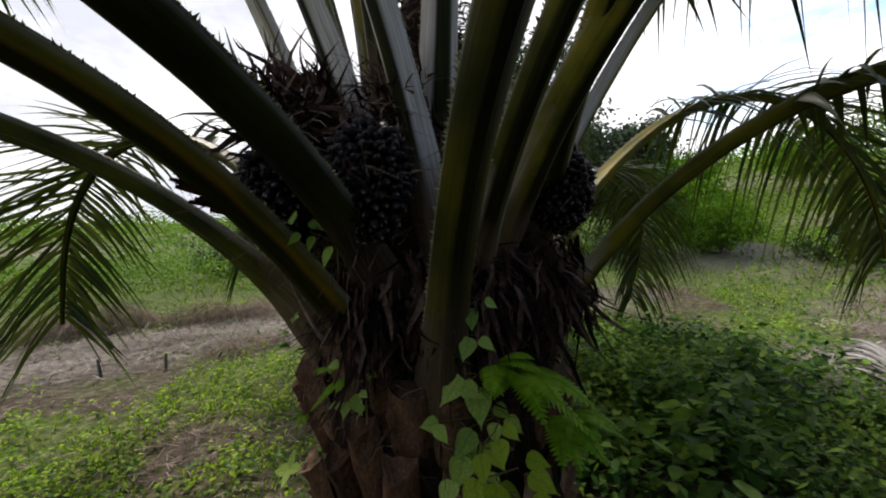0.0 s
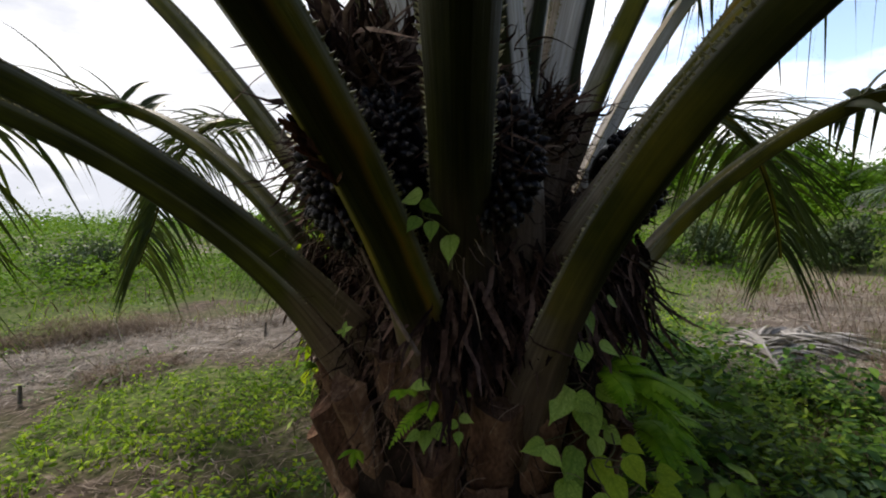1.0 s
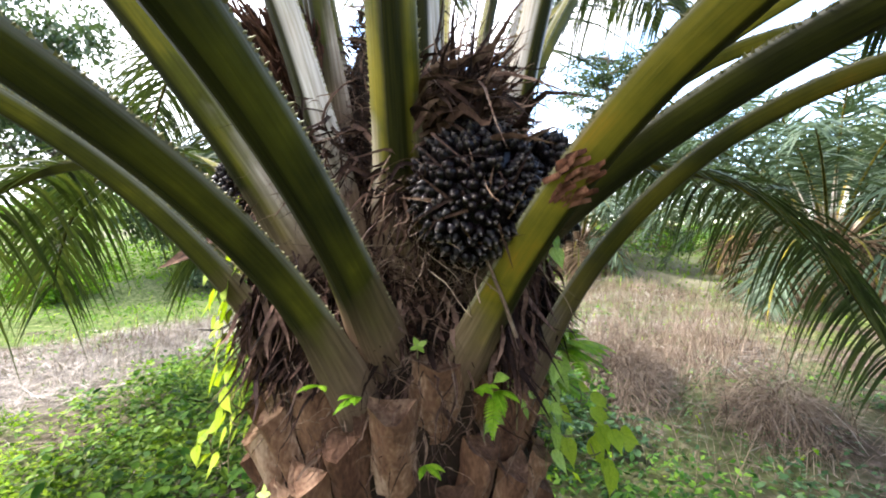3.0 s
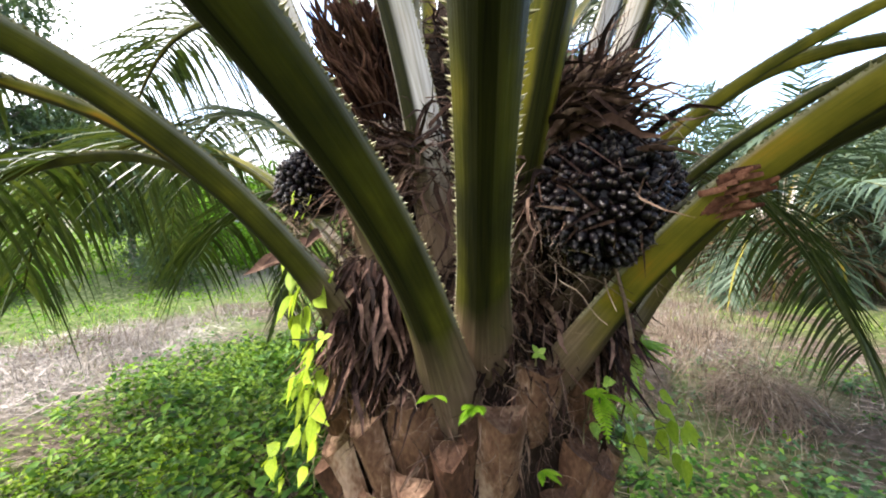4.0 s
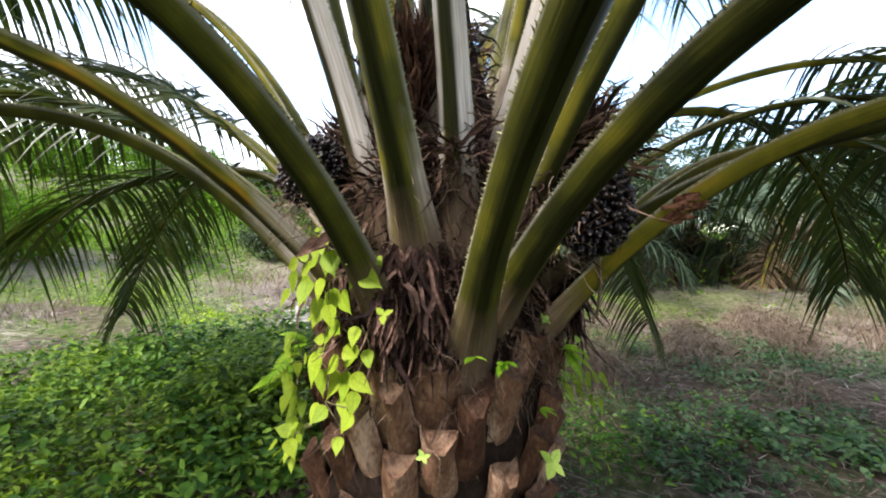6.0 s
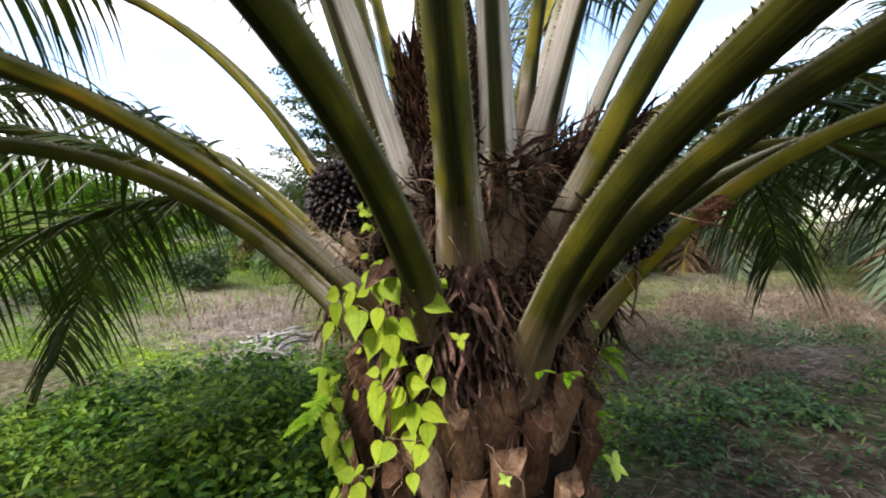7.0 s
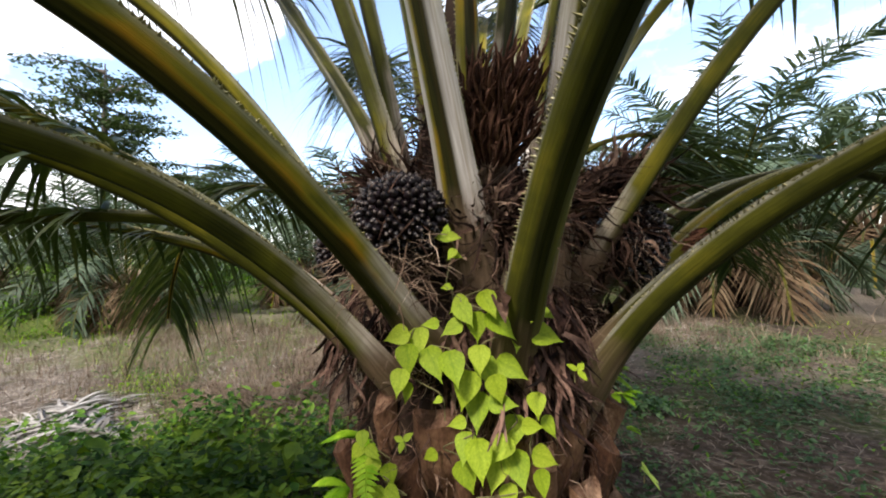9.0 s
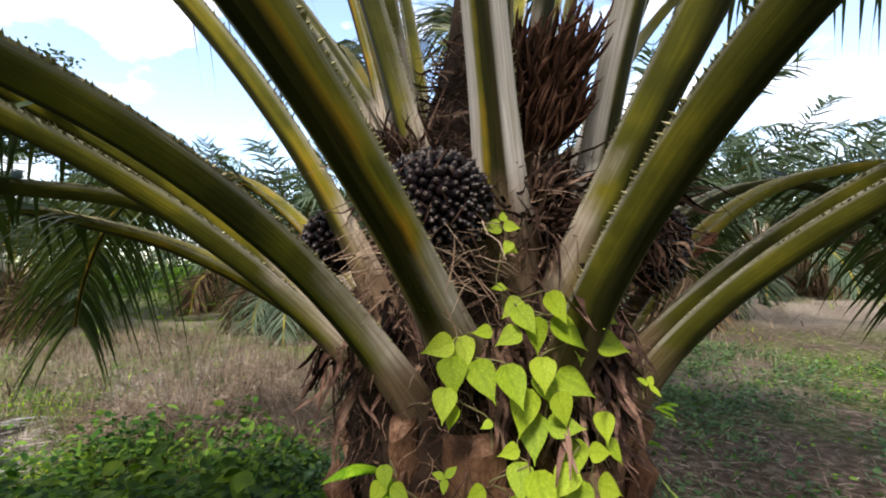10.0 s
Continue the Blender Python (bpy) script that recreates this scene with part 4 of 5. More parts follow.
sheath_tuft(local((-.28, 1.20, 1.30)), (-.9, -.5, -.6), 140, .11, .9, 9)
sheath_tuft(local((-.40, 1.12, 1.40)), (-.5, .35, -.9), 90, .12, .9, 12)
sheath_tuft(local((-.10, 1.08, 1.62)), (-.3, -.9, .6), 140, .12, .8, 10)

# dry husk flaps near the vine and a thin dead midrib leaning on the trunk
hg = np.random.default_rng(5)
pieces = []
for k in range(4):
    p0 = np.array(local((-.50 - .01 * k, 1.60 + .03 * k, 1.325 - .02 * k)))
    pieces.append(blades([p0], [(-.7 + hg.normal(0, .2), .35 + hg.normal(0, .3), -.35)], [(.3, .7, .6)], hg.uniform(.05, .09), hg.uniform(.025, .04), .3, [.5, .62, .55, .4, .2, .02], .4, .25, .04))
V, F, U = join(*pieces)
part("husk", mesh_of("husk", V, F, M_FIBRE, True, U), palm, "dry curled brown husk")
mq = np.linspace(0, 1, 9)
ma, mb = np.array(local((-.415, 1.03, 1.41))), np.array(local((-.28, .935, 1.06)))
V, F = tube(ma + (mb - ma) * mq[:, None] + np.array([-.02, -.02, 0]) * np.sin(mq * 3.1)[:, None], .0045 * (1.1 - .6 * mq[::-1]), 6)
part("midrib", mesh_of("midrib", V, F, M_HAIR), palm, "thin pale dead midrib")

# torn reddish patch on one stalk
tp = np.random.default_rng(77)
ts, tC, tT, tN, tB = frond_curve(FRONDS[11], 1.2)
pieces = []
for k in range(46):
    q0 = tp.uniform(.745, .835)
    c0 = np.array([np.interp(q0, ts, tC[:, c]) for c in range(3)])
    t0 = np.array([np.interp(q0, ts, tT[:, c]) for c in range(3)])
    n0 = np.array([np.interp(q0, ts, tN[:, c]) for c in range(3)])
    side = tp.uniform(-1, -.1)
    p0 = c0 + tB[0] * side * .048 - n0 * (.05 * (1 - abs(side)) - .004)
    out = tB[0] * side - n0 * .5
    pieces.append(blades([p0], [t0 - n0 * .55 + out * tp.uniform(-.08, .14) + tp.normal(0, .10, 3)], [n0 + t0 * .5], tp.uniform(.02, .048), .011, .0, [.5, .5, .45, .3], .3, tp.normal(.0, .15)))
V, F, U = join(*pieces)
part("torn_bark", mesh_of("torn_bark", V, F, M_TORN, True, U), palm, "torn reddish fibre on a stalk", "stuff")

# ---- vines, ferns and seedlings on the trunk ----
def leaf_mesh(name, profile, fold, curl, wide, mat):
    V, F, U = blades([(0, 0, 0)], [(0, 1, 0)], [(1, 0, 0)], 1.0, wide, 0.0, profile, fold, curl)
    return mesh_of(name, V, F, mat, True, U)


def stand(p, d, n, size):
    """A pose with +y along d and +z near n."""
    d = Vector(d).normalized()
    x = d.cross(Vector(n)).normalized()
    z = x.cross(d)
    return Matrix.LocRotScale(Vector(p), Matrix((x, d, z)).transposed().to_quaternion(), (size, size, size))


def on_trunk(az, r, z):
    return np.array([r * math.cos(radians(az)), r * math.sin(radians(az)), z])


def vine(name, label, category, stems, mat, size, gap, seed, hang=0.75):
    """stems: lists of (azimuth, radius, height); heart-shaped leaves alternate along them."""
    g = np.random.default_rng(seed)
    ob = thing(name, (AXIS[0], AXIS[1], 0), label, category)
    variants = [leaf_mesh("leaf", HEART, .25, c, w, mat) for c, w in ((-.22, .66), (-.10, .60), (-.32, .72), (.06, .64))]
    for stem in stems:
        K = np.array([on_trunk(*k) for k in stem])
        q = np.linspace(0, len(K) - 1, 10 * (len(K) - 1) + 1)
        C = np.stack([np.interp(q, np.arange(len(K)), K[:, c]) for c in range(3)], 1)
        C[1:-1] = (C[:-2] + C[1:-1] * 2 + C[2:]) / 4
        C = C + g.normal(0, .004, C.shape)
        V, F = tube(C, 0.0022, 5)
        part("stem", mesh_of("stem", V, F, M_STEM), ob, "thin brown stem")
        lens = np.concatenate([[0], np.cumsum(np.linalg.norm(np.diff(C, axis=0), axis=1))])
        s = np.arange(gap * 0.5, lens[-1], gap)
        for k, x in enumerate(s):
            p = np.array([np.interp(x, lens, C[:, c]) for c in range(3)])
            u = unit(p * np.array([1, 1, 0]))
            side = np.array([-u[1], u[0], 0]) * (1 if k % 2 else -1)
            d = unit(side * g.uniform(.0, 1.1) + u * g.uniform(.1, .8) - UP * g.uniform(-.3, 1.5) * hang)
            n = unit(u * 1.0 + UP * g.uniform(.1, 1.3) + g.normal(0, .45, 3))
            sz = size * g.uniform(.6, 1.15) * (0.7 if x > lens[-1] * .92 else 1)
            foot = p + side * g.uniform(.01, .035) + u * g.uniform(.005, .04)
            part("leaf", variants[int(g.integers(4))], ob, m=stand(foot, d, n, sz))
    return ob


def leafy_vine(label, stems, mat, seed, radius=.525, scale=1.0, face=.35, lean=0.0, depth=.03):
    """stems: each a list of leaves (azimuth, height, length, turn of the tip from straight down), strung on one thin stem."""
    g = np.random.default_rng(seed)
    ob = thing("climbing_vine", (AXIS[0], AXIS[1], 0), label, "vine")
    variants = [leaf_mesh("leaf", HEART, .22, c, w, mat) for c, w in ((-.20, .66), (-.10, .60), (-.28, .70), (.04, .64))]
    for stem in stems:
        feet = []
        for az, z, size, turn in stem:
            size *= scale
            u = on_trunk(az, 1.0, 0)
            side = np.array([-u[1], u[0], 0])
            n = unit(u + UP * (face + g.uniform(-.2, .2)) + side * g.normal(lean, .22))
            d = side * math.sin(radians(turn)) - UP * math.cos(radians(turn))
            d = unit(d - n * (d @ n) + .12 * u)
            foot = on_trunk(az, radius + g.uniform(-depth, depth), z) - d * size * .48
            feet.append(foot)
            part("leaf", variants[int(g.integers(4))], ob, m=stand(foot, d, n, size * g.uniform(.95, 1.08)))
        feet = np.array(sorted(feet, key=lambda p: p[2])) * np.array([.955, .955, 1])
        feet = np.concatenate([feet[:1] - np.array([0, 0, .06]), feet])
        q = np.linspace(0, len(feet) - 1, 6 * len(feet))
        C = np.stack([np.interp(q, np.arange(len(feet)), feet[:, c]) for c in range(3)], 1)
        for _ in range(3):
            C[1:-1] = (C[:-2] + C[1:-1] * 2 + C[2:]) / 4
        V, F = tube(C, 0.0017, 5)
        part("stem", mesh_of("stem", V, F, M_STEM), ob, "thin brown stem")
    return ob


VINE_EDGE = [(127, 1.184, .064, -70), (132, 1.172, .064, 10), (136, 1.212, .042, -80), (130, 1.133, .072, 5), (128.6, 1.088, .062, -5), (129.2, 1.057, .05, -10), (136.4, 1.035, .026, -60)]
VINE_MAIN = [(136.4, 1.119, .088, 25), (141.7, 1.116, .088, 10), (144.2, 1.067, .082, -15), (146.6, 1.011, .084, 0), (141.1, .983, .046, -75), (143.1, .932, .076, 0), (146.6, .92, .092, 5), (143.2, .865, .072, 20), (133.7, .91, .042, -60)]
VINE_SIDE = [(151.6, 1.07, .062, 15), (149.7, 1.102, .074, 20), (152.8, 1.033, .066, 75), (155.6, 1.105, .082, 55), (151.6, .936, .068, -40), (155.9, .964, .072, -10), (159.1, .985, .046, 80), (150.6, .876, .078, -15), (156.1, .884, .082, 15)]
VINE_TOP = [(141, 1.201, .056, -60), (142.7, 1.252, .05, -50), (144.7, 1.233, .062, 30), (147.5, 1.201, .072, 0), (150.1, 1.256, .062, 20), (153, 1.205, .086, 35), (147.5, 1.137, .062, 0), (158, 1.175, .072, -15), (164.7, 1.173, .078, 65), (166.1, 1.22, .036, 45)]
VINE_FOOT = [(160.5, 1.03, .056, 0), (164.3, .974, .05, 20), (163, .905, .078, 60), (161, .86, .06, 0), (158, .80, .06, -20), (154, .82, .055, 10), (149, .80, .06, -30), (145, .79, .06, 20), (157, .74, .05, 10)]
VINE_SHOOT = [(139.1, 1.409, .042, -85), (142.8, 1.404, .036, 80), (141.8, 1.366, .032, -30), (143, 1.362, .032, 60), (140.7, 1.291, .026, 80), (139.7, 1.291, .026, -80), (141, 1.425, .022, 170)]
leafy_vine("yellow-green climbing vine with heart-shaped leaves on the palm trunk", [VINE_EDGE, VINE_MAIN, VINE_SIDE, VINE_TOP, VINE_FOOT], M_VINE, 11, .525, 1.03)
leafy_vine("thin vine shoot with small bright leaves climbing between stalks", [VINE_SHOOT], M_VINE, 16, .50)
SHADE_TOP = [(279.5, 1.099, .066, -5), (278.1, 1.033, .066, -20), (282.7, 1.045, .056, 35), (284.1, 1.134, .042, 60)]
SHADE_UPPER = [(274, .93, .080, -40), (281, .893, .090, 5), (279, .935, .056, 60), (285, .94, .056, 30), (289, .86, .046, 40)]
SHADE_MID = [(267.5, .845, .052, -80), (271, .835, .046, 40), (277, .80, .080, -40), (279.5, .765, .084, 0), (275.5, .735, .078, -20), (286, .81, .056, 0), (292, .825, .056, 40), (283, .71, .07, 20), (272, .69, .07, -10)]
SHADE_LOW = [(287, .85, .05, 40), (290, .81, .055, 60), (283, .83, .06, 20), (279, .80, .065, 10), (285, .775, .07, 30), (291, .76, .07, 50), (276, .755, .07, -10), (281, .735, .078, 10), (287, .715, .085, 40), (292, .70, .085, 60), (278, .695, .078, -20), (284, .68, .09, 20), (289, .665, .085, 50), (274, .665, .07, -30), (280, .645, .08, 0), (294, .66, .08, 60)]
leafy_vine("green climbing vine with heart-shaped leaves in the palm's shade", [SHADE_TOP], M_VINEPALE, 12, .535, .84, .7)
leafy_vine("green climbing vine with heart-shaped leaves close to the trunk", [SHADE_UPPER, SHADE_MID], M_VINEPALE, 18, .50, 1.0, .6, -.35)
leafy_vine("bright green vine spilling out from the trunk foot", [SHADE_LOW], M_VINE, 19, .61, 1.0, .7, -.7, .11)
STALK_SHOOT = [(244.6, 1.33, .046, -85), (246.6, 1.318, .04, 60), (244.8, 1.29, .036, -25), (247.0, 1.28, .038, 0), (249.5, 1.252, .05, 5)]
leafy_vine("small vine shoot with pale green leaves between leaf stalks", [STALK_SHOOT], M_VINEPALE, 13, .62)
VINE_CASCADE = [(114, .925, .05, 10), (118, .905, .045, 60), (112, .895, .045, -30), (117, .865, .055, -20), (121, .845, .055, 20), (125, .828, .05, 60), (115, .825, .06, -40), (119, .80, .06, 0), (123, .785, .065, 30), (128, .79, .05, 0),
                (117, .755, .06, -20), (121, .738, .065, 10), (126, .73, .065, 30), (115, .715, .06, -30), (119, .69, .065, -15), (124, .675, .065, 15), (129, .685, .06, 0), (121, .635, .065, 0)]
leafy_vine("yellow-green creeper cascading beside the trunk foot", [VINE_CASCADE], M_VINE, 17, .515, 1.0, .5, .6)
CREEPER = [(241, .985, .034, -70), (242.5, .985, .034, 70), (245.4, .874, .046, 40), (241.5, .862, .042, 0), (239, .875, .036, -50)]
CREEPER_PALE = [(251.3, .957, .036, 70), (248.9, .945, .030, -40), (251.8, .93, .030, 60), (248.4, .915, .030, -60), (250, .89, .026, 0)]
leafy_vine("small pale green creeper on the brown trunk", [CREEPER, CREEPER_PALE], M_VINEPALE, 14, .495, 1.0, .7)
vine("creeping_plant", "small yellow-green creeper in the weeds at the trunk foot", "plant", [[(135, .54, .62), (140, .56, .72), (148, .55, .78)]], M_VINE, .048, .030, 15)


def fern(az, r, z, label, fronds, size, seed, mat=M_FERN):
    g = np.random.default_rng(seed)
    p = on_trunk(az, r, z)
    ob = thing("fern", (AXIS[0] + p[0], AXIS[1] + p[1], p[2]), label, "fern")
    u = unit(p * np.array([1, 1, 0]))
    sd = np.array([-u[1], u[0], 0])
    for k in range(fronds):
        d = unit(u * g.uniform(.5, 1) + sd * g.uniform(-1, 1) + UP * g.uniform(-.2, .9))
        L = size * g.uniform(.7, 1.1)
        q = np.linspace(0, 1, 16)
        C = d * (L * q)[:, None] - UP * (L * .55 * q ** 2)[:, None]
        T = unit(np.gradient(C, axis=0))
        side = unit(np.cross(T, UP))
        pieces = [tube(C, .0016, 4)]
        for s_ in (-1, 1):
            D = unit(side * s_ + T * .35)
            pieces.append(blades(C[1:], D[1:], T[1:], L * .24 * np.sin(np.pi * np.clip(q[1:] * .85 + .12, 0, 1)), L * .075, .15, [.45, .5, .4, .05])[:2])
        V, F, _ = join(*pieces)
        part("leaf", mesh_of("leaf", V, F, mat), ob)
    return ob


fern(108, .46, .90, "bright green fern rooted in an old leaf base", 3, .15, 1)
fern(104, .50, .78, "bright green fern rooted in an old leaf base", 5, .16, 2)
fern(205, .48, .96, "tiny fern tuft on the brown trunk", 4, .06, 3)
fern(237, .47, .955, "green fern hanging from the trunk", 4, .085, 4)
fern(222, .48, .81, "tiny fern tuft on the brown trunk", 3, .06, 5)
fern(243, .47, .94, "green fern hanging from the trunk", 3, .09, 6)
fern(292, .48, .95, "large green fern hanging from the shaded trunk", 8, .19, 7)
fern(310, .48, .80, "large green fern hanging from the shaded trunk", 8, .19, 8)
fern(286, .49, .98, "large green fern hanging from the shaded trunk", 5, .13, 9)
fern(195, .48, .98, "tiny fern tuft on the brown trunk", 3, .05, 10)


def seedling(az, r, z, leaves, size, seed, mat=M_VINE, label="young seedling with a star of pale green leaves"):
    g = np.random.default_rng(seed)
    p = on_trunk(az, r, z)
    ob = thing("seedling", (AXIS[0] + p[0], AXIS[1] + p[1], p[2]), label, "plant")
    u = unit(p * np.array([1, 1, 0]))
    sd = np.array([-u[1], u[0], 0])
    V, F = tube(np.array([[0, 0, -.03], [0, 0, 0], u * .012]), .0018, 5)
    part("stem", mesh_of("stem", V, F, M_STEM), ob)
    lm = leaf_mesh("leaf", OVATE, .2, -.1, .6, mat)
    face = unit(u + UP * .9)
    over = np.cross(face, sd)
    for k in range(leaves):
        b = 2 * math.pi * (k + g.uniform(-.15, .15)) / leaves + .5
        d = sd * math.cos(b) + over * math.sin(b) + face * .15
        part("leaf", lm, ob, m=stand(u * .012, d, face, size * g.uniform(.8, 1.1)))
    return ob


seedling(220.5, .48, 1.07, 4, .021, 1, M_VINEPALE)
seedling(222, .52, .68, 4, .058, 2, M_VINEPALE)
seedling(181, .51, .74, 4, .022, 3, M_VINEPALE)
seedling(128, .52, .95, 3, .03, 4)
seedling(160, .53, 1.23, 3, .03, 5)
seedling(170, .55, 1.10, 3, .03, 6)

# ---- plants on the ground ----
def scatter(n, x0, x1, y0, y1, density, seed):
    g = np.random.default_rng(seed)
    x, y = g.uniform(x0, x1, n), g.uniform(y0, y1, n)
    keep = (g.random(n) < density(x, y)) & (np.hypot(x - AXIS[0], y - AXIS[1]) > 0.5)
    return x[keep], y[keep], g


def stuff(name, V, F, U, mat, label, category):
    return tagged(new(name, mesh_of(name, V, F, mat, True, U)), label, category, kind="stuff")


def weeds(name, x, y, g, leaves, tall, size, mat, label, profile=OVATE, fold=0.25):
    """Broad-leaved herbs: leaves in a loose dome on every plant."""
    n = len(x)
    h = tall * g.uniform(.35, 1.15, n) * (0.25 + 0.9 * value_noise(x, y, 1.3, 9) + .6 * value_noise(x, y, 3.6, 10))
    P, D = [], []
    for k in range(leaves):
        b = g.uniform(0, 2 * np.pi, n)
        rr = g.uniform(0, .07, n)
        zz = h * g.uniform(.25, 1, n)
        P.append(np.stack([x + rr * np.cos(b), y + rr * np.sin(b), height(x, y) + zz], 1))
        D.append(np.stack([np.cos(b), np.sin(b), g.normal(.15, .35, n)], 1))
    P, D = np.concatenate(P), unit(np.concatenate(D))
    S = unit(np.cross(D, UP + 0.35 * g.normal(size=D.shape)))
    V, F, U = blades(P, D, S, size * g.uniform(.35, 1.35, len(P)), size * g.uniform(.35, .75, len(P)), g.uniform(.1, .5, len(P)), profile, fold)
    return stuff(name, V, F, U, mat, label, "plants")


def turf(name, x, y, g, tall, wide, mat, label, lean=.5, sag=(.1, .7), flat=False, profile=(.5, .45, .3, .03)):
    n = len(x)
    b = g.uniform(0, 2 * np.pi, n)
    up = g.uniform(.02, .12, n) if flat else 1.0
    D = np.stack([np.cos(b) * lean * g.uniform(.2, 1.5, n), np.sin(b) * lean * g.uniform(.2, 1.5, n), np.broadcast_to(up, n)], 1)
    P = np.stack([x, y, height(x, y) + (g.uniform(.0, .06, n) if flat else -0.01)], 1)
    S = unit(np.cross(unit(D), UP if not flat else UP + .3 * g.normal(size=(n, 3))) + .2 * g.normal(size=(n, 3)))
    if flat:
        S = unit(np.cross(unit(D), UP + .3 * g.normal(size=(n, 3))))
    V, F, U = blades(P, D, S, tall * g.uniform(.4, 1.15, n), wide * g.uniform(.6, 1.2, n), g.uniform(*sag, n), profile)
    return stuff(name, V, F, U, mat, label, "grass")


x, y, g = scatter(8000, -.8, 4.4, .8, 5.8, lambda x, y: lush_at(x, y) * (value_noise(x, y, 1.8, 46) < .62) * (1 - .8 * blob(x, y, .45, 3.7, 1.3, .9, 30)), 21)
weeds("leafy_weeds", x, y, g, 11, .31, .070, M_WEED, "dense dark green leafy weeds beside the palm", [.03, .48, .40, .02], .25)
x, y, g = scatter(9000, -1.2, 4.6, .8, 6.2, lambda x, y: np.clip(np.clip(1.3 * lush_at(x, y), 0, 1) * (value_noise(x, y, 1.8, 46) > .48) + .8 * blob(x, y, .55, 3.65, 1.2, .8, 30) * np.clip(.4 + value_noise(x, y, 2.4, 63), 0, 1), 0, 1), 47)
weeds("leafy_weeds", x, y, g, 9, .30, .048, M_LIGHTWEED, "fresh green leafy weeds beside the palm", [.03, .42, .33, .02], .25)
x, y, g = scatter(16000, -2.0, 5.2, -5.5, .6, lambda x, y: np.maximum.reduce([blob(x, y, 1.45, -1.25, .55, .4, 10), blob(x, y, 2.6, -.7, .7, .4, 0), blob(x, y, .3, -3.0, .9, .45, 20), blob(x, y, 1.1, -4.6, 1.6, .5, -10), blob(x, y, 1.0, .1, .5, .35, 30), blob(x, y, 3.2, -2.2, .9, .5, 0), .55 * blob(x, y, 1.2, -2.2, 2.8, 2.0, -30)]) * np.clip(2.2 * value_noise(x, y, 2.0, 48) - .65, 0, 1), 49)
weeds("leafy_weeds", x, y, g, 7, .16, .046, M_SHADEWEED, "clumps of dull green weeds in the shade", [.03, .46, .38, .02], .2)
x, y, g = scatter(900, .9, 2.6, 1.4, 3.6, lambda x, y: np.maximum.reduce([blob(x, y, 1.15, 1.75, .35, .3, 0), blob(x, y, 1.55, 2.1, .4, .25, 20), .8 * blob(x, y, 1.45, 2.8, .4, .3, 0)]) * .22, 59)
weeds("leafy_weeds", x, y, g, 6, .42, .115, M_LIGHTWEED, "broad pale green leaves of tall weeds", OVATE, .3)
x, y, g = scatter(2400, .5, 2.4, 2.0, 4.0, lambda x, y: np.maximum(blob(x, y, 1.25, 2.85, .55, .5, 30), blob(x, y, .75, 2.3, .35, .35, 0)) * .7, 60)
weeds("leafy_weeds", x, y, g, 10, .42, .060, M_LIGHTWEED, "tall bright green leafy weeds behind the palm", [.03, .42, .33, .02], .25)
SMALL = [.03, .46, .02]


def near(x, y, reach):
    return np.exp(-np.maximum(np.hypot(x - AXIS[0], y - AXIS[1]) - .8, 0) / reach)


x, y, g = scatter(60000, -5.5, 5.5, -3.5, 7, lambda x, y: np.clip(1.8 * value_noise(x, y, 1.1, 11) - .45 - .8 * straw_at(x, y) - .3 * bare_at(x, y), .02, 1) * near(x, y, 2.6) * (.06 + green_at(x, y)) * (1 - .95 * dim_at(x, y)), 22)
weeds("ground_weeds", x, y, g, 7, .11, .040, M_GRASS, "low yellow-green creeping weeds", SMALL, 0)
x, y, g = scatter(46000, -6, 8, -6, 9, lambda x, y: np.clip(1.6 * value_noise(x, y, .8, 12) - .30 - .7 * straw_at(x, y), .03, 1) * near(x, y, 3.2) * (.08 + 1.2 * green_at(x, y)) * (1 - .8 * blob(x, y, -1.2, 3.3, 2.2, 1.4, 20)), 23)
weeds("ground_weeds", x, y, g, 6, .14, .048, M_WEED, "low dark green weeds", SMALL, 0)
x, y, g = scatter(170000, -5.5, 6, -4.5, 6.5, lambda x, y: np.clip((.25 + .8 * value_noise(x, y, 1.6, 19)) * (1.1 - .8 * green_at(x, y)), 0, 1) * near(x, y, 2.6), 30)
turf("litter", x, y, g, .12, .007, M_THATCH, "dead leaf litter and matted grass on the soil", 1.0, (0, .05), True, [.5, .4, .05])
x, y, g = scatter(60000, -5.5, 6, -4.5, 6.5, lambda x, y: np.clip((.2 + .8 * value_noise(x, y, 1.1, 39)) * (1.0 - .8 * green_at(x, y)), 0, 1) * near(x, y, 2.4), 38)
turf("litter", x, y, g, .10, .005, M_THATCH, "wiry tufts of dead grass among the litter", .9, (.2, .9), False, [.5, .4, .05])
x, y, g = scatter(100000, -8, 10, -8, 12, lambda x, y: np.clip(-.05 + 1.0 * value_noise(x, y, .6, 13) - .8 * straw_at(x, y) - .3 * bare_at(x, y), .02, 1) * (.1 + green_at(x, y)) * (1 - .8 * dim_at(x, y)) * 1.6 * np.exp(-np.hypot(x, y - 1.5) / 6), 24)
turf("grass", x, y, g, .17, .010, M_GRASS, "short green grass")
x, y, g = scatter(70000, -22, 24, -20, 26, lambda x, y: np.clip((np.hypot(x, y - 1.5) - 5) / 4, 0, 1) * np.exp(-np.hypot(x, y - 1.5) / 14) * np.clip(2.2 * value_noise(x, y, .35, 15) - .5, .0, 1) * (1 - .95 * blob(x, y, 6, -7, 13, 8, -40)), 27)
turf("field_grass", x, y, g, .36, .016, M_GRASS, "rank green grass of the open field")
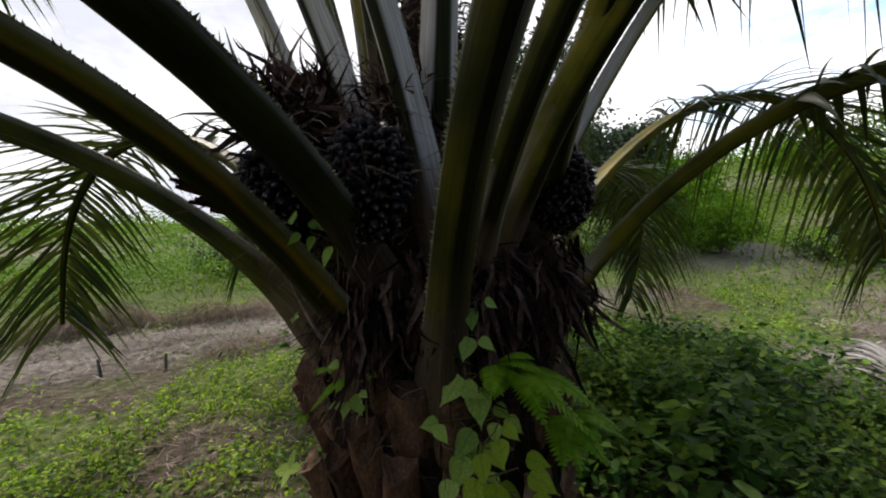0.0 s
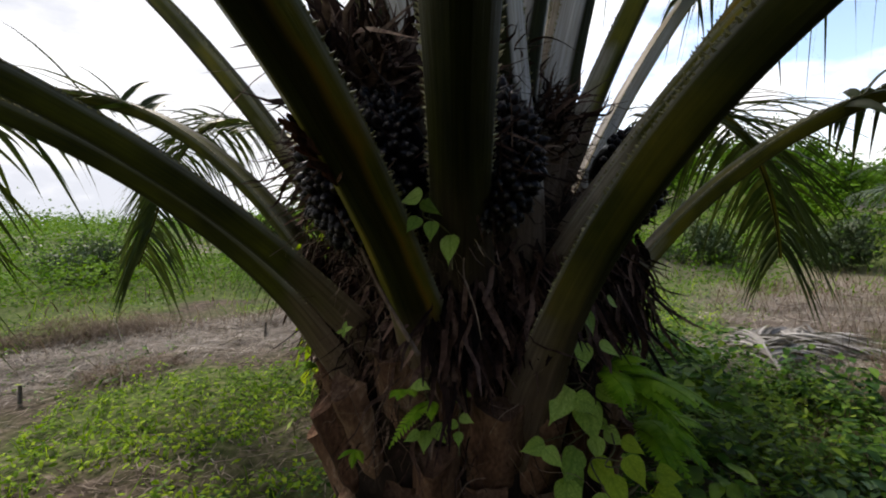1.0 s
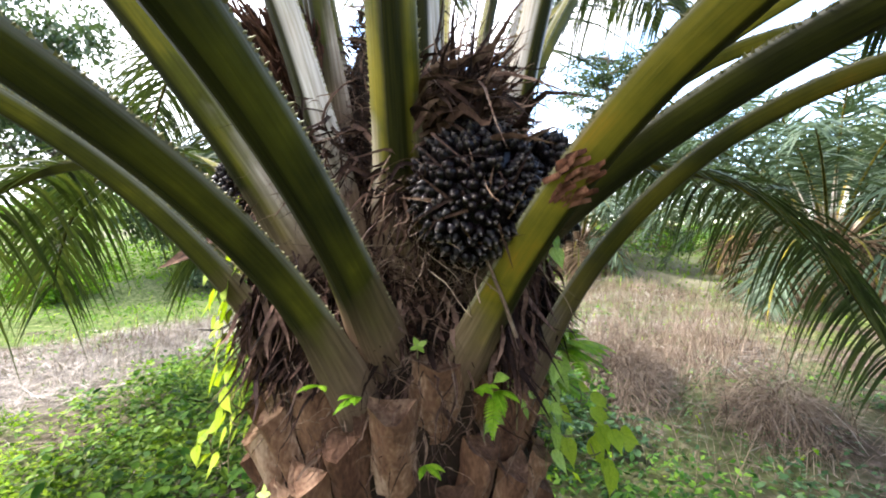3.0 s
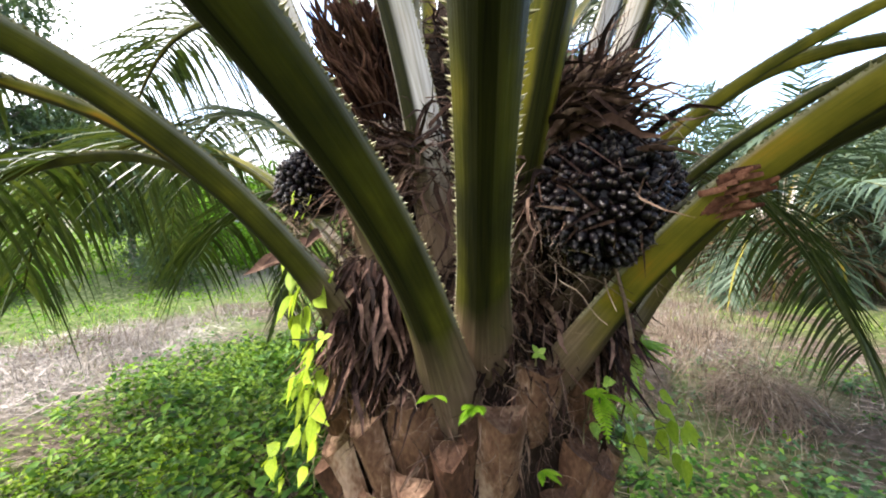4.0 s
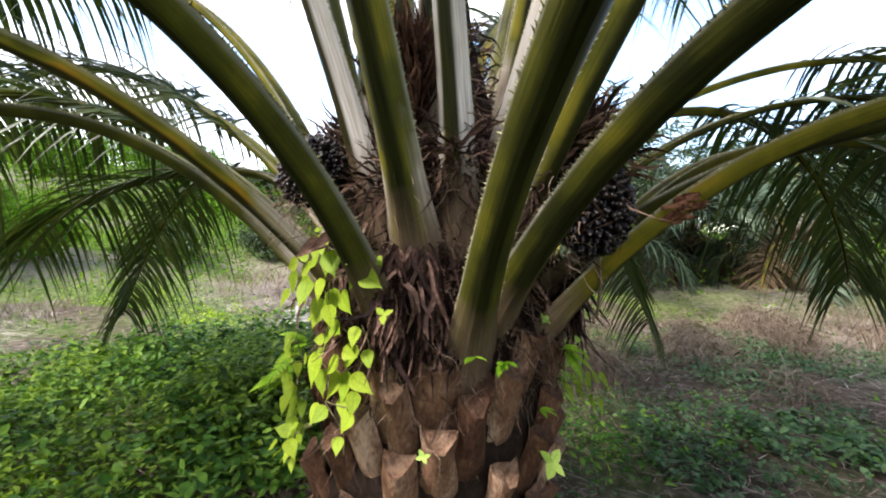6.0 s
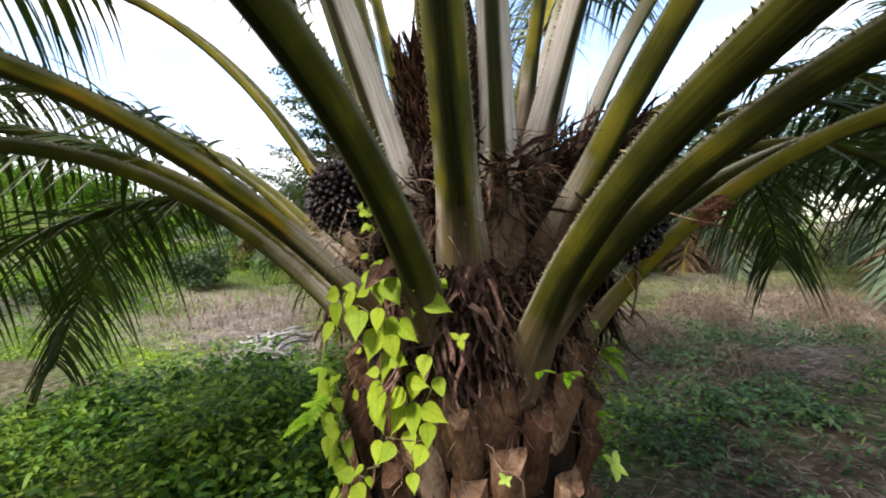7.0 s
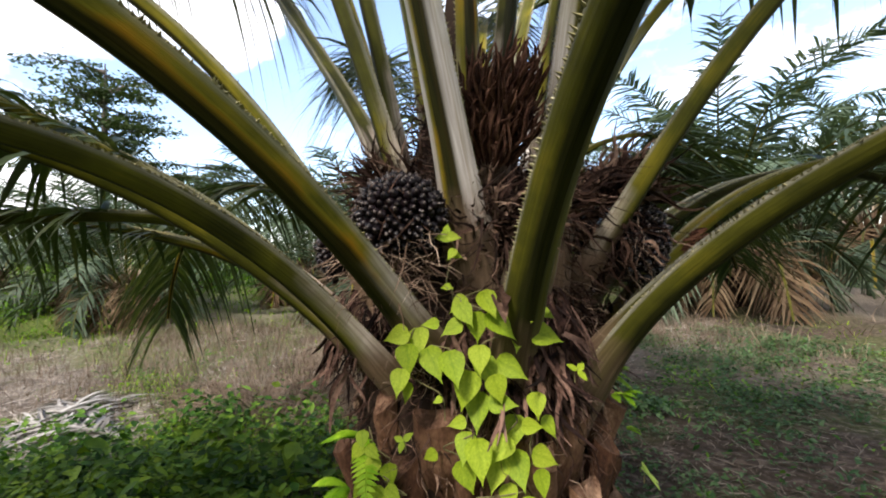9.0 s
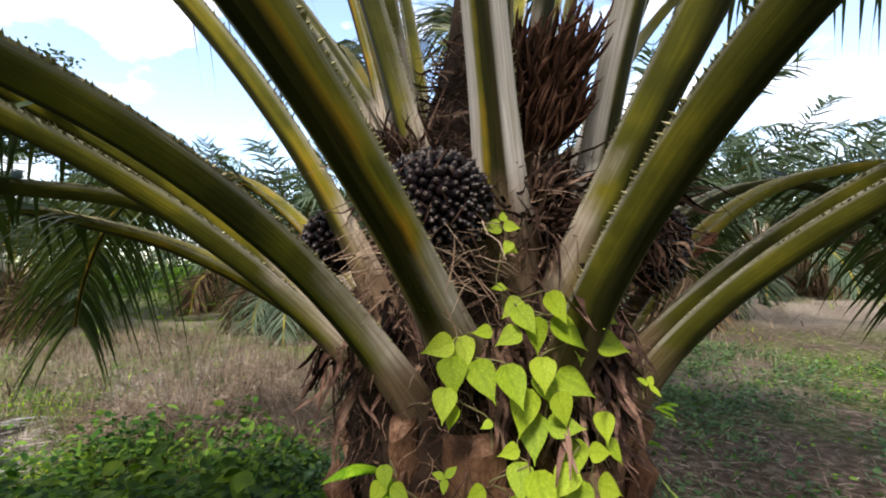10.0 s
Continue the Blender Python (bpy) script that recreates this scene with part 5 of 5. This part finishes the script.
x, y, g = scatter(16000, -18, 24, -18, 26, lambda x, y: np.clip((np.hypot(x, y - 1.5) - 5) / 4, 0, 1) * np.exp(-np.hypot(x, y - 1.5) / 12) * (value_noise(x, y, .3, 16) > .55), 28)
turf("field_straw", x, y, g, .5, .022, M_DRYGRASS, "dry stalks in the open field")
x, y, g = scatter(56000, -6.5, 3.4, 2.5, 7.8, lambda x, y: straw_at(x, y) ** 1.2, 25)
turf("straw", x, y, g, .30, .008, M_STRAW, "grey-brown dead straw lying on the ground", 1.0, (0, .05), True)
x, y, g = scatter(34000, 2, 10, -6, 5, lambda x, y: straw_at(x, y) ** 1.2, 35)
turf("straw", x, y, g, .30, .010, M_STRAW, "grey-brown dead straw lying on the ground", 1.0, (0, .05), True)
x, y, g = scatter(26000, -6.5, 3, 2.5, 7.5, lambda x, y: straw_at(x, y) ** 2 * (value_noise(x, y, 1.2, 23) > .5), 36)
turf("dry_tufts", x, y, g, .22, .006, M_STRAW, "tangled tufts of dead grass", .9, (.2, .9))
x, y, g = scatter(30000, -7, 10, -8, 9, lambda x, y: .05 * np.exp(-np.hypot(x, y - 1.5) / 4) + .15 * soil_at(x, y), 29)
turf("dead_grass", x, y, g, .16, .005, M_STRAW, "dead grass blades among the green", 1.0, (0, .05), True)
x, y, g = scatter(120000, -7, 11, -8, 9, lambda x, y: tan_at(x, y) ** 1.3, 26)
turf("dry_grass", x, y, g, .48, .006, M_DRYGRASS, "tall tan dry grass", .45, (.1, .6))
x, y, g = scatter(70000, 1.6, 6.5, -5.0, 3.2, lambda x, y: np.maximum.reduce([blob(x, y, 3.4, .6, 1.9, .8, 5), blob(x, y, 2.9, 1.5, 1.2, .8, 10), .8 * blob(x, y, 4.2, -2.7, 1.4, .7, -25), .7 * blob(x, y, 3.8, -4.1, 1.2, .5, -20)]) * np.clip(1.8 * value_noise(x, y, 1.5, 50) - .25, 0, 1), 51)
turf("dry_grass", x, y, g, .42, .005, M_DRYGRASS, "tangled brown dry grass standing near the palm", .7, (.3, 1.3))
x, y, g = scatter(9000, -1, 4.6, 4.8, 8, lambda x, y: blob(x, y, 1.9, 6.2, 2.3, .55, 28) * np.clip(1.8 * value_noise(x, y, 1.4, 61) - .3, 0, 1), 62)
turf("dry_stalks", x, y, g, .50, .0055, M_STRAW, "pale wispy dead grass standing behind the weeds", .5, (.1, .9))
x, y, g = scatter(5200, -6, 8, -7, 9, lambda x, y: np.clip(straw_at(x, y) + .6 * tan_at(x, y), 0, 1) * (value_noise(x, y, 1.3, 52) > .52) * .22, 53)
turf("dry_stalks", x, y, g, .62, .005, M_STRAW, "pale wispy dry stalks standing out of the straw", .55, (.1, .7))

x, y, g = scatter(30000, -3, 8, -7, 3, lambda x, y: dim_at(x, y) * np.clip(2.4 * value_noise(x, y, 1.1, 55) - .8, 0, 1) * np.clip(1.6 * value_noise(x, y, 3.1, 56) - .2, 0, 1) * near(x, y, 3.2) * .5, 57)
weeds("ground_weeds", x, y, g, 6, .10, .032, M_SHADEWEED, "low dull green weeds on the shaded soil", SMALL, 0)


def tangle(cx, cy, rx, ry, tall, turn, count, seed, mat=M_DRYGRASS, pale=14):
    """A heap of dead grass and twigs, springing in every direction, with a few long pale stalks."""
    g = np.random.default_rng(seed)
    r, b = np.sqrt(g.random(count)) * g.uniform(.6, 1.0, count), g.uniform(0, 2 * np.pi, count)
    c, s = math.cos(radians(turn)), math.sin(radians(turn))
    u, v = rx * r * np.cos(b), ry * r * np.sin(b)
    x, y = cx + u * c - v * s, cy + u * s + v * c
    top = tall * (1 - r ** 2) * (.35 + 1.1 * value_noise(x, y, 2.8, seed))
    P = np.stack([x, y, height(x, y) + top * g.uniform(0, 1, count)], 1)
    D = unit(np.stack([np.cos(b) + g.normal(0, .9, count), np.sin(b) + g.normal(0, .9, count), g.normal(.35, .45, count)], 1))
    S = unit(np.cross(D, UP + .4 * g.normal(size=D.shape)))
    V, F, U = blades(P, D, S, g.uniform(.10, .42, count), .0045 * g.uniform(.5, 1.5, count), g.uniform(.2, 1.4, count), [.5, .45, .3, .05])
    stuff("grass_heap", V, F, U, mat, "tangled brown heap of dead grass and twigs", "grass")
    k = pale
    P = np.stack([cx + g.normal(0, .45 * rx, k), cy + g.normal(0, .45 * ry, k), np.zeros(k)], 1)
    P[:, 2] = height(P[:, 0], P[:, 1]) + .04
    D = unit(np.stack([g.normal(0, 1, k), g.normal(0, 1, k), g.uniform(.3, 1.4, k)], 1))
    V, F, U = blades(P, D, unit(np.cross(D, UP + .1 * g.normal(size=D.shape))), g.uniform(.5, 1.1, k), .007, g.uniform(.3, 1.0, k), [.5, .5, .45, .4, .3, .2, .05])
    stuff("bent_stalks", V, F, U, M_STRAW, "pale bent dead stalks in the brown heap", "grass")


for i, (cx, cy, rx, ry, tall, turn, count) in enumerate(((4.1, -2.6, 1.2, .55, .55, -30, 5200), (3.6, -4.1, 1.2, .55, .50, -20, 4200), (3.3, -1.3, .8, .4, .38, -30, 2600), (2.3, -1.55, .6, .3, .16, 10, 1500), (2.75, 1.25, .8, .5, .40, 10, 3600), (2.5, .15, .55, .35, .30, 0, 1800), (3.6, 2.1, .8, .4, .40, 15, 2400), (-4.7, 5.5, 1.0, .4, .42, 40, 4000), (-3.2, 6.0, .9, .35, .36, 30, 2800), (-5.6, 4.2, 1.0, .45, .40, 45, 3200), (-2.2, 4.5, .5, .25, .10, 40, 900))):
    tangle(cx, cy, rx, ry, tall, turn, count, 90 + i)

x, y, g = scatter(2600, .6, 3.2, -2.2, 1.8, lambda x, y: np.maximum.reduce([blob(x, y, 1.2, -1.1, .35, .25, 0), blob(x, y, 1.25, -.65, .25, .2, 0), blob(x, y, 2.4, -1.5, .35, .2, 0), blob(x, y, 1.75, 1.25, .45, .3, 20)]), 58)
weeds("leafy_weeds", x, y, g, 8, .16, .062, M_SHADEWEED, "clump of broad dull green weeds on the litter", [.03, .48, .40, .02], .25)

# the overgrown field and slope further off
g = np.random.default_rng(31)
n = 60000
dd = 7.5 * np.exp(g.uniform(0, 2.5, n))
aa = np.radians(g.uniform(-48, 215, n))
x, y = AXIS[0] + dd * np.cos(aa), AXIS[1] + dd * np.sin(aa)
keep = g.random(n) < (.25 + .75 * (value_noise(x, y, .22, 14) > .45)) * np.where((np.degrees(aa) < 32) & (dd < 15), .12, 1.0)
x, y, dd = x[keep], y[keep], dd[keep]
n = len(x)
P, D, Z = [], [], []
for k in range(5):
    b = g.uniform(0, 2 * np.pi, n)
    sp = .05 * dd
    px, py = x + g.normal(0, .3, n) * sp, y + g.normal(0, .3, n) * sp
    hump = (.12 + .15 * np.minimum(dd, 25) * np.clip(value_noise(x, y, .22, 14) - .35, 0, 1) * (.5 + value_noise(x, y, .9, 17))) * g.uniform(.05, 1, n)
    P.append(np.stack([px, py, height(px, py) + hump], 1))
    D.append(np.stack([np.cos(b), np.sin(b), g.normal(.25, .4, n)], 1))
    Z.append(dd)
P, D, Z = np.concatenate(P), unit(np.concatenate(D)), np.concatenate(Z)
S = unit(np.cross(D, UP + .5 * g.normal(size=D.shape)))
V, F, U = blades(P, D, S, .0062 * Z * g.uniform(.5, 1.3, len(Z)) + .025, .0045 * Z * g.uniform(.5, 1.2, len(Z)) + .012, .3, [.03, .45, .02])
stuff("field_shrubs", V, F, U, M_SHRUB, "overgrown green field of low shrubs and creepers", "plants")


def dead_frond(x, y, turn, length, mat, label):
    ob = thing("dead_frond", (x, y, float(height(np.array(x), np.array(y)))), label, "palm frond")
    ob.rotation_euler = (0, 0, radians(turn))
    g = np.random.default_rng(int(abs(x * 100 + y * 10)))
    q = np.linspace(0, 1, 30)
    C = np.stack([length * q, .12 * np.sin(q * 3), .05 + .10 * np.sin(q * 3.1)], 1)
    V, F = tube(C, .02 * (1.1 - q), 6)
    part("rachis", mesh_of("rachis", V, F, mat), ob)
    pieces = []
    T = unit(np.gradient(C, axis=0))
    qi = np.linspace(.12, .98, 60)
    c0 = np.stack([np.interp(qi, q, C[:, c]) for c in range(3)], 1)
    for s_ in (-1, 1):
        D = np.stack([.8 + 0 * qi, s_ * g.uniform(.6, 1.1, 60), g.uniform(.0, .5, 60)], 1)
        pieces.append(blades(c0, D, unit(np.cross(unit(D), UP + .5 * g.normal(size=(60, 3)))), .55 * g.uniform(.6, 1, 60), .03, .35, TAPER, .3))
    V, F, U = join(*pieces)
    part("foliage", mesh_of("foliage", V, F, mat, True, U), ob, kind="stuff")
    return ob


dead_frond(3.1, 3.5, -25, 1.2, M_GREYFROND, "bleached grey dead palm frond lying on the ground")
dead_frond(3.3, 3.0, 10, 1.1, M_GREYFROND, "bleached grey dead palm frond lying on the ground")
dead_frond(3.0, 2.7, 40, 1.0, M_GREYFROND, "bleached grey dead palm frond lying on the ground")

# ---- palms and trees further off ----
def far_palm(x, y, scale, turn, seed, first=None):
    m = Matrix.LocRotScale((x, y, float(height(np.array(x), np.array(y)))), Euler((0, 0, radians(turn))), None)
    if first is not None:
        ob = copy_thing(first, m)
        ob.scale = (scale, scale, scale)
        return ob
    g = np.random.default_rng(seed)
    ob = thing("oil_palm", (0, 0, 0), "distant oil palm with arching grey-green fronds", "palm tree", "palms of the plantation")
    ob.matrix_basis = m
    ob.scale = (scale, scale, scale)
    V, F = tube(np.stack([0 * tz[::8], 0 * tz[::8], tz[::8] * .7], 1), trunk_radius(tz[::8]) * .85, 14)
    part("trunk", mesh_of("trunk", V, F, M_BARK), ob)
    for i in range(34):
        el = 1.42 - 1.15 * (i / 33) ** .9
        low = i > 24
        old = i > 27
        f = ((i * 137.5) % 360, 0, 1.45 - .6 * i / 33, el, -.25 if old else -.05, -.62 if old else -.36 if low else -.07, 1.6, .8)
        frond(ob, f, 2.2 if old else 3.0 if low else 4.0, None, .45 if low else .9, .045 if old else .055, .85, False, M_DRYLEAF if old and i % 2 else M_HAZYLEAF, g)
    for i in range(12):
        f = ((i * 137.5 + 20) % 360, 0, 1.30 - .03 * i, .25 - .03 * i, -1.1, -.2, 1.6, .5)
        frond(ob, f, 1.7, None, .15, .045, .6, False, M_DRYLEAF, g)
    return ob


FAR = far_palm(9.0, -13.0, 1.25, 0, 41)
for x, y, s_, t_ in ((8.5, -1.3, .9, 40), (13.5, -1.2, 1.1, 100), (15.5, -10.5, 1.1, 160), (19.0, -6.5, 1.2, 220), (3.2, -15.5, 1.35, 300), (12.0, -5.5, .85, 20), (22, 2.5, 1.1, 70), (11.5, 3.6, .8, 250), (10.2, -3.4, .85, 330), (15, 4.6, .95, 15), (3.7, -7.9, 1.15, 120), (9.0, -6.4, .95, 185), (21, -14, 1.2, 10), (17, 7.5, .8, 130), (-3, -17, 1.2, 200), (1.6, -21.0, 1.4, 60), (6.2, -19.0, 1.3, 140)):
    far_palm(x, y, s_, t_, 0, FAR)


def tree(x, y, tall, crown, label, seed, layers=False, leaf=.2, clumps=160, per=70, mat=M_TREELEAF):
    """A tapered trunk with limbs and a crown of many leaf clumps, in flat tiers where layers is set."""
    g = np.random.default_rng(seed)
    ob = thing("tree", (x, y, float(height(np.array(x), np.array(y))) - .2), label, "tree")
    q = np.linspace(0, 1, 12)
    bend = g.normal(0, .03 * tall, 2)
    C = np.stack([bend[0] * q ** 2, bend[1] * q ** 2, tall * .92 * q], 1)
    V, F = tube(C, tall * .022 * (1.12 - q), 9)
    part("trunk", mesh_of("trunk", V, F, M_TREEBARK), ob)
    centres = []
    for k in range(26 if layers else 16):
        h = .5 + .075 * (k % 7) + g.normal(0, .006) if layers else g.uniform(.3, .9)
        b = g.uniform(0, 2 * np.pi)
        reach = crown * (g.uniform(.5, 1) if layers else g.uniform(.45, .9) * math.sqrt(max(.1, 1 - ((h - .6) / .45) ** 2)))
        rise = tall * (.02 if layers else .16)
        p0 = np.array([np.interp(h, q, C[:, c]) for c in range(3)])
        e = np.array([math.cos(b), math.sin(b), 0]) * reach + UP * rise
        t_ = np.linspace(0, 1, 6)[:, None]
        L = p0 + e * t_ + UP * (.05 * tall * np.sin(t_ * 3) * (0.3 if layers else 1))
        V, F = tube(L, tall * .007 * (1.15 - t_[:, 0]), 5)
        part("limb", mesh_of("limb", V, F, M_TREEBARK), ob)
        for t2 in np.linspace(.35, 1.0, clumps // 26 if layers else clumps // 16):
            centres.append(p0 + e * t2 + g.normal(0, .10 * crown, 3) * (np.array([1, 1, .22]) if layers else np.ones(3)))
    Cn = np.array(centres)
    n = len(Cn)
    P = np.repeat(Cn, per, 0) + g.normal(size=(n * per, 3)) * crown * (np.array([.11, .11, .022]) if layers else np.array([.10, .10, .08]))
    flat = np.array([1, 1, .25]) if layers else np.ones(3)
    D = unit(g.normal(size=P.shape) * flat - (.0 if layers else .3) * UP)
    S = unit(np.cross(D, UP + .5 * g.normal(size=P.shape)) if layers else np.cross(D, g.normal(size=P.shape)))
    V, F, U = blades(P, D, S, leaf * g.uniform(.6, 1.3, len(P)), leaf * .55, .2, DIAMOND)
    part("crown", mesh_of("crown", V, F, mat, True, U), ob, kind="stuff")
    return ob


tree(40, 8.0, 18.2, 5.6, "tall dark tree with flat tiered branches against the sky", 51, True, .38, 130, 60)
tree(44, 1.5, 11.5, 4.5, "dark tree with a rounded crown beyond the palms", 52, True, .38, 104, 60)
tree(3.2, 15.0, 7.2, 2.9, "leafy green tree standing in the field", 53, False, .17, 170, 70)
tree(5.2, 13.0, 4.0, 2.2, "bushy dark green tree at the field's edge", 54, False, .15, 170, 80)
for i, (x, y, h_, c_) in enumerate(((19, 22, 3.4, 3.0), (25, 19, 3.0, 3.2), (14, 25, 2.6, 2.6), (30, 26, 4, 3.6), (10, 17, 1.6, 1.8), (33, 16, 4, 3.5), (18, 13, 2.2, 2.2), (24, 12, 3.0, 2.6))):
    tree(x, y, h_, c_, "rounded green shrub on the overgrown slope", 60 + i, False, .22, 130, 45, M_SHRUB)
for i, (x, y, h_, c_) in enumerate(((4.6, 10.5, 1.1, 1.1), (6.4, 9.8, 1.3, 1.2), (8.2, 8.6, 1.0, 1.1), (2.0, 11.5, .9, 1.1), (9.5, 6.6, 1.1, 1.0), (-1.5, 12.5, .8, 1.2), (-5.5, 11.0, .8, 1.2), (7.2, 12.2, 1.5, 1.4))):
    tree(x, y, h_, c_, "low leafy shrub at the edge of the field", 80 + i, False, .09, 112, 40, M_SHRUB if i % 2 else M_TREELEAF)

for i, (x, y, h_, c_) in enumerate(((17, -17, 4.4, 3.4), (9, -25, 4.6, 3.6), (25, -10, 4.2, 3.4), (1, -27, 4.6, 3.8))):
    tree(x, y, h_, c_, "dark green bushy tree behind the far palms", 100 + i, False, .26, 160, 50)


# small stakes in the straw
def stake(x, y, tall, tilt):
    z = float(height(np.array(x), np.array(y)))
    q = np.linspace(0, 1, 6)
    V, F = tube(np.stack([x + tilt * q, y + .3 * tilt * q, z - .03 + tall * q], 1), .016 * (1 - .25 * q), 7)
    return tagged(new("stake", mesh_of("stake", V, F, M_TREEBARK)), "short dark wooden stake stuck in the straw", "stake", "stakes in the straw")


stake(-2.70, 3.97, .17, .01)
stake(-3.15, 3.76, .20, -.015)
stake(-1.2, 5.3, .22, .02)
